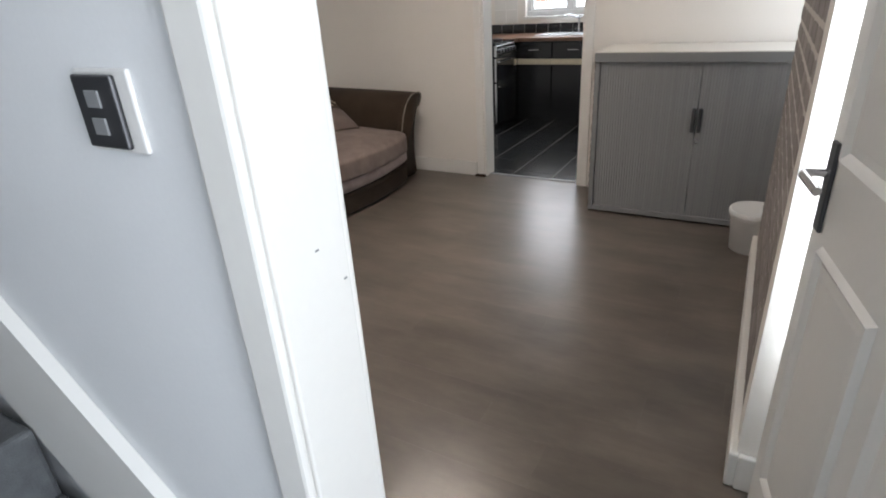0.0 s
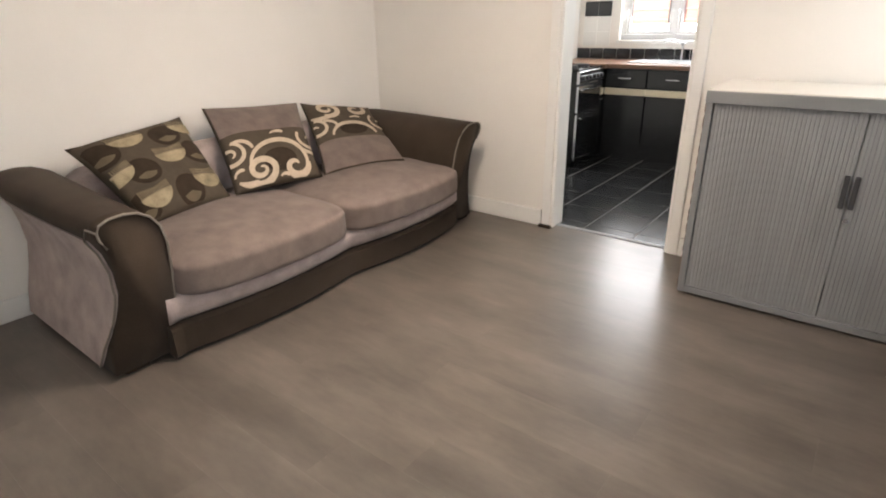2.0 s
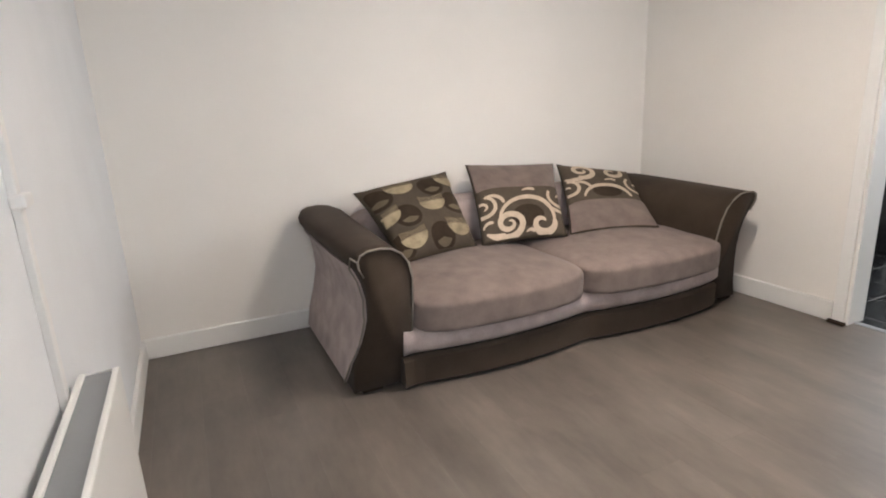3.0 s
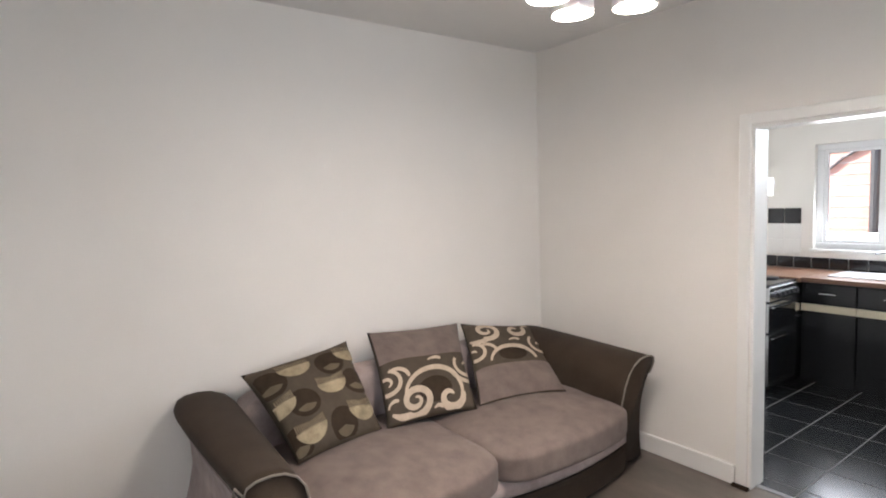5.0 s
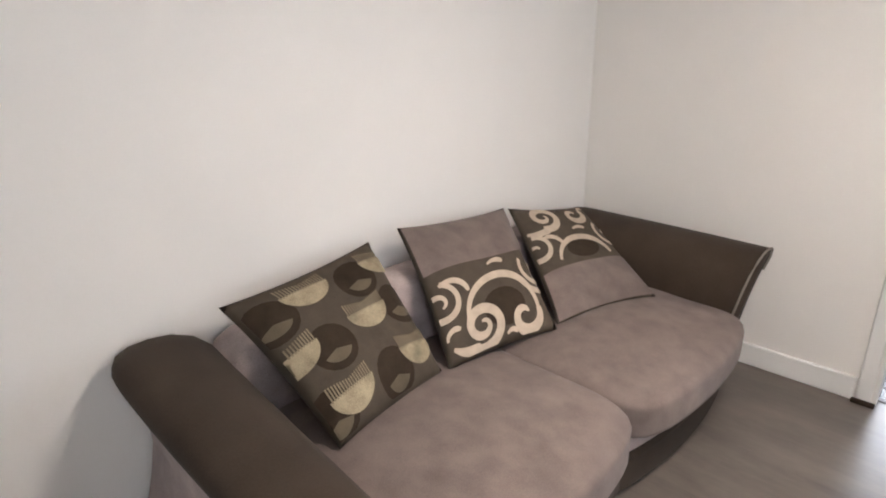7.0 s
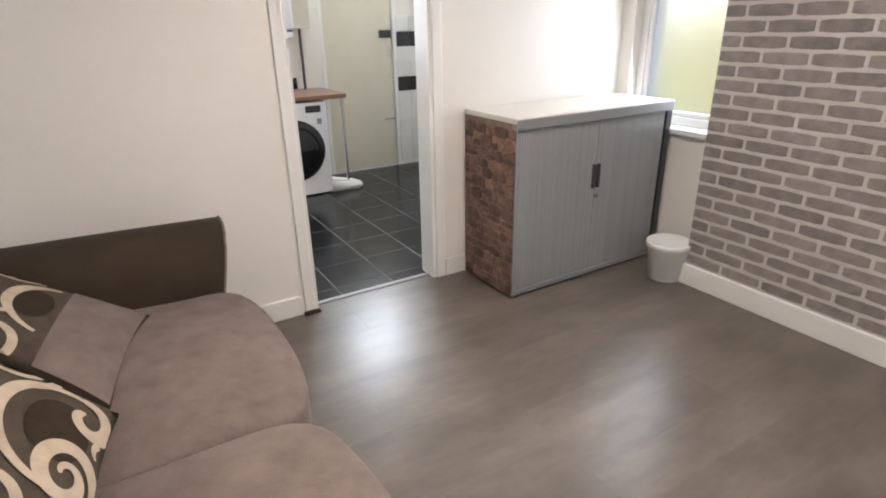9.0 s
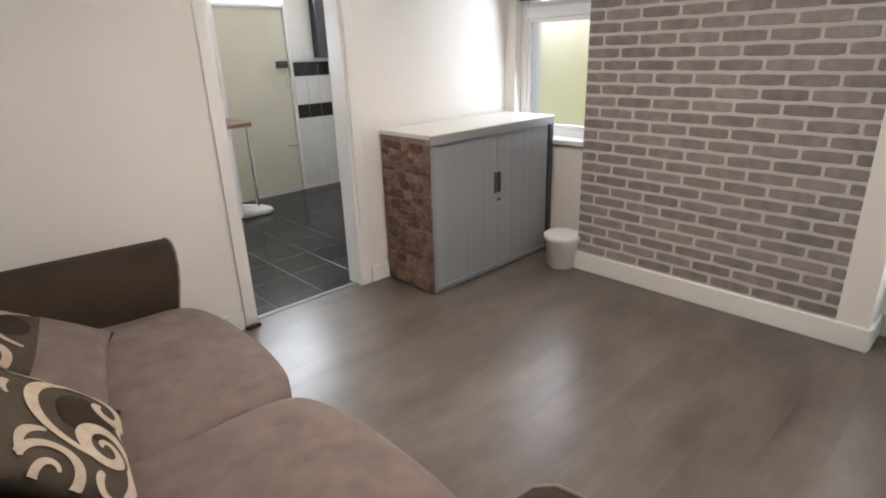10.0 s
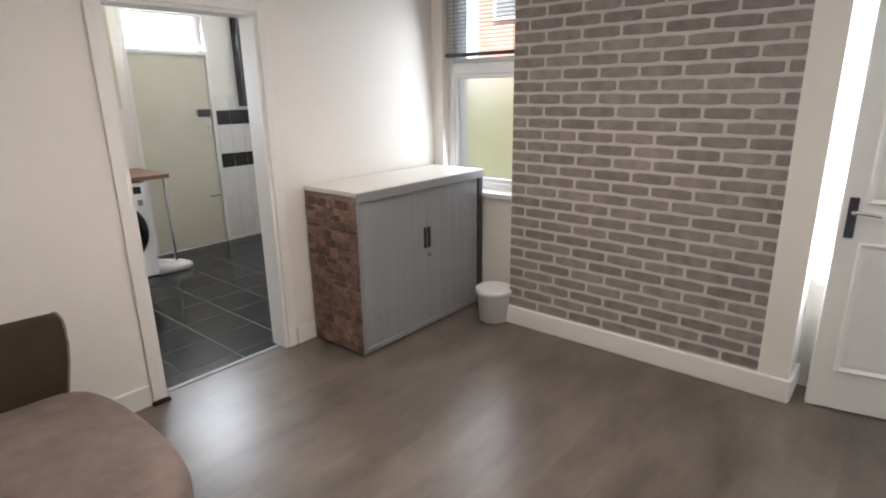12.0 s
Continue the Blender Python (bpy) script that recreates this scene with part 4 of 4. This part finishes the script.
# boiler and pipes
bo = thing("boiler", (-1.405, KN - 0.15, 1.37), "white wall-hung gas boiler with pipes below", "boiler")
part("casing", box(-1.645, KN - 0.30, 1.44, -1.165, KN - 0.002, 2.16, bevel=0.02, seg=3), WHITEGOODS, bo)
part("bottom_cover", box(-1.64, KN - 0.295, 1.37, -1.17, KN - 0.004, 1.43, bevel=0.015), WHITEGOODS, bo)
part("seam", box(-1.635, KN - 0.29, 1.428, -1.175, KN - 0.01, 1.442), DKMETAL, bo)
part("badge", box(-1.43, KN - 0.304, 1.52, -1.38, KN - 0.299, 1.53), STEELGREY, bo)
for i, x in enumerate((-1.58, -1.51, -1.44, -1.35, -1.27, -1.22)):
    part("pipe", tube([(x, KN - 0.12 + 0.02 * (i % 2), 1.375), (x, KN - 0.12, 1.20), (x + 0.02 * (i % 3), KN - 0.06, 1.12), (x + 0.02 * (i % 3), KN - 0.06, 0.90)], 0.011), CHROME if i % 2 else WOODTOP, bo, "copper and chrome pipe")
ho = thing("boxed_pipe_cover", (-1.08, KN - 0.1, 1.45), "cream painted boxing beside the boiler", "pipe boxing")
part("boxing", box(-1.16, KN - 0.2, 1.45, -0.98, KN - 0.002, 2.49, bevel=0.004), CREAMDOOR, ho)
part("pipe", tube([(-1.04, KN - 0.05, 0.90), (-1.04, KN - 0.05, 1.45)], 0.013), DKMETAL, ho)

# sink and tap
sk = thing("kitchen_sink", (-2.1, 6.72, 0.90), "white sink with a chrome mixer tap", "sink")
part("rim", box(-2.45, 6.52, 0.900, -1.86, 6.93, 0.910, bevel=0.004), WHITEGOODS, sk)
part("bowl", box(-2.12, 6.56, 0.904, -1.90, 6.86, 0.9125, bevel=0.003), STEELGREY, sk)
tp = part("tap", tube([(-2.05, 6.9, 0.91), (-2.05, 6.9, 1.05), (-2.06, 6.88, 1.07), (-2.14, 6.82, 1.10), (-2.19, 6.78, 1.09)], 0.013), CHROME, sk, "chrome mixer tap")
part("tap_lever", tube([(-2.05, 6.9, 1.06), (-2.0, 6.87, 1.09)], 0.008), CHROME, tp)
# cooker hood
hd = thing("cooker_hood", (-3.0, 6.1, 1.62), "white cooker hood with a grey front", "cooker hood")
part("hood_body", box(KW, 5.84, 1.60, -2.82, 6.36, 1.76, bevel=0.006), CREAMDOOR, hd)
part("hood_front", box(-2.825, 5.85, 1.69, -2.812, 6.35, 1.75, bevel=0.003), STEELGREY, hd)
# dark slim wall cupboard on the tiled pier
wc = thing("wall_cabinet", (0.37, KN - 0.05, 1.45), "dark grey tall narrow wall cabinet", "cabinet")
part("body", box(0.27, KN - 0.1, 1.44, 0.44, KN - 0.002, 2.45, bevel=0.004), BLACK, wc)
part("door", box(0.275, KN - 0.12, 1.445, 0.435, KN - 0.1, 2.445, bevel=0.003), DKMETAL, wc)

# ---- outside ----
structure("ground", box(-300, -300, -0.5, 300, 300, -0.15), EARTH, "paved yard and ground beyond", "ground")
nb = thing("neighbour_house", (-2.5, 10.2, -0.15), "salmon brick neighbouring house wall", "house")
wl = part("wall", box(-9.0, 10.2, -0.15, 0.0, 10.6, 4.4), REDBRICK, nb)
part("roof", box(-9.2, 10.0, 4.4, 0.2, 11.0, 4.6), SLATE, nb)
part("drainpipe", tube([(-3.17, 10.14, -0.15), (-3.17, 10.14, 4.4)], 0.06), DKMETAL, nb)
part("cable", tube([(-3.75, 10.17, 1.90), (-3.55, 10.17, 2.08), (-3.32, 10.17, 2.2)], 0.02), DKMETAL, nb)
wn2 = part("window", box(-2.2, 10.14, 1.2, -1.4, 10.2, 2.3), DKMETAL, nb)
part("course", boxes([(-9.0, 10.192, -0.1 + 0.15 * i, 0.0, 10.2, -0.09 + 0.15 * i) for i in range(30)]), MORTAR, nb)
eh = thing("brick_house", (10, 6.5, -0.15), "orange brick house across the garden", "house")
part("wall", box(9.0, 2.0, -0.15, 14, 10.2, 5.4), REDBRICK, eh)
bm = bmesh.new()
v = [bm.verts.new(p) for p in ((8.7, 1.7, 5.4), (14.3, 1.7, 5.4), (14.3, 10.5, 5.4), (8.7, 10.5, 5.4), (11.5, 1.7, 8.0), (11.5, 10.5, 8.0))]
for f in ((0, 1, 2, 3), (0, 4, 5, 3), (1, 2, 5, 4), (0, 1, 4), (2, 3, 5)):
    bm.faces.new([v[i] for i in f])
part("roof", bm, SLATE, eh)
for y in (5.6, 8.7):
    ww = part("window", box(8.93, y, 3.2, 9.0, y + 1.0, 4.5), UPVC, eh)
    part("pane", box(8.9, y + 0.1, 3.3, 8.93, y + 0.9, 4.4), STEELGREY, ww)
hedge = bmesh.new()
rng = random.Random(5)
for i in range(9000):
    x, y, z = 4.2 + rng.gauss(0, 0.22), rng.uniform(1.0, 12.0), rng.uniform(-0.15, 1.75) + rng.gauss(0, 0.06)
    q = Matrix.Translation((x, y, z)) @ Euler((rng.uniform(0, 6), rng.uniform(0, 6), rng.uniform(0, 6))).to_matrix().to_4x4()
    s = rng.uniform(0.07, 0.15)
    f = [hedge.verts.new(q @ Vector(p)) for p in ((-s, 0, 0), (0, -s * 0.5, 0.01), (s, 0, 0), (0, s * 0.5, 0.01))]
    hedge.faces.new(f)
tagged(part("hedge", hedge, HEDGE), "yellow-green garden hedge outside the window", "hedge", "", "stuff")

# ---- wall tiles in the kitchen ----
def tile_mesh(name, w, h, material):
    me = bpy.data.meshes.new(name)
    bm = box(-w / 2, -0.008, -h / 2, w / 2, 0.0, h / 2, bevel=0.003, seg=1)
    bm.to_mesh(me)
    bm.free()
    me.materials.append(material)
    return me


def wall_tile(name, me, x, z, wall):
    o = new(name, me)
    o.location, o.parent = (x, KN, z), wall


black_square = tile_mesh("black_tile_mesh", 0.146, 0.146, BTILE)
black_low = tile_mesh("black_tile_low_mesh", 0.146, 0.106, BTILE)
white_square = tile_mesh("white_tile_mesh", 0.1492, 0.1492, WTILE)
for i in range(14):
    wall_tile("tile", black_low, KW + 0.075 + i * 0.15, 0.955, wall_kn)
for i in range(2):
    wall_tile("tile", black_square, -2.915 - i * 0.15, 1.40, wall_kn)
    for z in (1.10, 1.25):
        wall_tile("white_tile", white_square, -2.915 - i * 0.15, z, wall_kn)
for i in range(3):
    for j in range(10):
        x, z = 0.075 + i * 0.15, 0.075 + j * 0.1505 - 0.01
        black = j in (5, 8)
        wall_tile("tile" if black else "white_tile", black_square if black else white_square, x, z + 0.06, wall_kn)

# ---- brick paper on the chimney breast ----
PITCH_Z, PITCH_Y, BH, BL = 0.0709, 0.228, 0.0545, 0.211
brick_meshes = []
rng = random.Random(11)


def brick_mesh(length, k):
    bm = bmesh.new()
    rows = []
    n = 7
    for h, shrink in ((0.0, 0.0), (0.0028, 0.004)):
        ring = []
        for i in range(n):
            y = -length / 2 + length * i / (n - 1)
            end = 0.005 if i in (0, n - 1) else 0.0
            ring.append((y * (1 - shrink * 2 / length), -BH / 2 + shrink + end + 0.0025 * noise.noise(Vector((i * 1.7, k * 3.1, 0)))))
        for i in reversed(range(n)):
            y = -length / 2 + length * i / (n - 1)
            end = 0.005 if i in (0, n - 1) else 0.0
            ring.append((y * (1 - shrink * 2 / length), BH / 2 - shrink - end + 0.0025 * noise.noise(Vector((i * 1.7, k * 3.1, 5)))))
        rows.append([bm.verts.new((-h, y, z)) for y, z in ring])
    m = len(rows[0])
    for i in range(m):
        bm.faces.new((rows[0][i], rows[0][(i + 1) % m], rows[1][(i + 1) % m], rows[1][i]))
    bm.faces.new(rows[1])
    bmesh.ops.recalc_face_normals(bm, faces=bm.faces[:])
    me = bpy.data.meshes.new("brick_mesh")
    bm.to_mesh(me)
    bm.free()
    me.materials.append(BRICK)
    return me


full = [brick_mesh(BL, k) for k in range(8)]
by_length = {}


def lay(wall, x, y0, y1, z, row):
    y = y1 - (0.115 if row % 2 else 0.0) - PITCH_Y + 0.02
    while y < y1:
        a, b = max(y, y0), min(y + PITCH_Y - 0.017, y1)
        if b - a > 0.03:
            ln = round(b - a, 2)
            if abs(ln - BL) < 0.006:
                me = rng.choice(full)
            else:
                me = by_length.setdefault(ln, brick_mesh(ln, len(by_length)))
            o = new("brick", me)
            o.location, o.parent = (x, (a + b) / 2, z), wall
            o.rotation_euler = (radians(rng.uniform(-0.6, 0.6)), 0, 0)
        y += PITCH_Y
    y = y1 - (0.115 if row % 2 else 0.0) - PITCH_Y + 0.02 - PITCH_Y
    while y + PITCH_Y > y0:
        a, b = max(y, y0), min(y + PITCH_Y - 0.017, y1)
        if b - a > 0.03:
            ln = round(b - a, 2)
            me = rng.choice(full) if abs(ln - BL) < 0.006 else by_length.setdefault(ln, brick_mesh(ln, len(by_length)))
            o = new("brick", me)
            o.location, o.parent = (x, (a + b) / 2, z), wall
            o.rotation_euler = (radians(rng.uniform(-0.6, 0.6)), 0, 0)
        y -= PITCH_Y


for r in range(36):
    lay(breast, 0.0, B0 + 0.135, B1 - 0.003, 0.16 + r * PITCH_Z, r)
for r in range(4):
    lay(wall_e1, AE - 0.003, B1 + 0.01, N - 0.01, 2.43 + r * PITCH_Z, r)

# ---- stone film on the cupboard side ----
def stone(length, height):
    bm = bmesh.new()
    rings = []
    n = 12
    wob = [rng.uniform(0.94, 1.03) for _ in range(n)]
    for shrink, h in ((1.0, 0.0), (0.98, 0.003), (0.86, 0.006)):
        ring = []
        for i in range(n):
            t = 2 * math.pi * i / n
            c, d = math.cos(t), math.sin(t)
            k = wob[i] * shrink / (abs(c) ** 8 + abs(d) ** 8) ** 0.125
            ring.append(bm.verts.new((-h, c * k * length / 2, d * k * height / 2)))
        rings.append(ring)
    for p, q in zip(rings, rings[1:]):
        for i in range(n):
            bm.faces.new((p[i], p[(i + 1) % n], q[(i + 1) % n], q[i]))
    bm.faces.new(rings[-1])
    return bm


z = 0.016
while z < CH - 0.07:
    h = min(rng.uniform(0.042, 0.08), CH - 0.032 - z)
    y = CY0 + 0.004
    while y < CY1 - 0.025:
        ln = min(rng.uniform(0.05, 0.125), CY1 - 0.004 - y)
        split = rng.random() < 0.25 and h > 0.06
        for zc, hh in (((z + h * 0.26, h * 0.48), (z + h * 0.76, h * 0.46)) if split else ((z + h / 2 + rng.uniform(-0.004, 0.004), h),)):
            o = part("stone", stone(ln - 0.001, hh * 0.99), STONE, side_stone, local=True)
            o.location = Vector((CX0, y + ln / 2, zc)) - origin_of(cab)
            o.rotation_euler = (radians(rng.uniform(-5, 5)), 0, 0)
        y += ln
    z += h

# ---- laminate planks and kitchen tiles ----
PW, PL = 0.192, 1.285
plank_cache = {}


def piece(wall, name, material, x0, x1, y0, y1, top, thick, bevel, cache):
    key = (round(x1 - x0, 3), round(y1 - y0, 3))
    if key not in cache:
        w, d = key
        bm = bmesh.new()
        lo = [bm.verts.new(p) for p in ((-w / 2, -d / 2, -bevel), (w / 2, -d / 2, -bevel), (w / 2, d / 2, -bevel), (-w / 2, d / 2, -bevel))]
        bt_ = [bm.verts.new((v.co.x, v.co.y, -thick)) for v in lo]
        up = [bm.verts.new((v.co.x - math.copysign(bevel, v.co.x), v.co.y - math.copysign(bevel, v.co.y), 0)) for v in lo]
        for i in range(4):
            j = (i + 1) % 4
            bm.faces.new((lo[i], lo[j], up[j], up[i]))
            bm.faces.new((bt_[i], bt_[j], lo[j], lo[i]))
        bm.faces.new(up)
        bmesh.ops.recalc_face_normals(bm, faces=bm.faces[:])
        me = bpy.data.meshes.new(name)
        bm.to_mesh(me)
        bm.free()
        me.materials.append(material)
        cache[key] = me
    o = new(name, cache[key])
    o.location, o.parent = ((x0 + x1) / 2, (y0 + y1) / 2, top), wall


y, row = HS, 0
while y < N + 0.05:
    y1 = min(y + PW, N + 0.05)
    x = W - rng.choice((0.35, 0.6, 0.85, 1.1))
    while x < AE:
        a, b = max(x, W), min(x + PL, AE)
        if b - a > 0.05:
            piece(floor, "plank", PLANK, a + 0.0002, b - 0.0002, y + 0.0002, y1 - 0.0002, 0.0, 0.011, 0.0004, plank_cache)
        x += PL
    y, row = y1, row + 1
tile_cache = {}
TS = 0.335
x = -2.14 - 4 * TS
while x < KE:
    y = 4.728 - 2 * TS
    while y < KN:
        a, b, c, d = max(x, KW), min(x + TS, KE), max(y, N + 0.07), min(y + TS, KN)
        if b - a > 0.03 and d - c > 0.03:
            piece(kfloor, "tile", TILE, a + 0.0035, b - 0.0035, c + 0.0035, d - 0.0035, 0.0, 0.009, 0.0018, tile_cache)
        y += TS
    x += TS
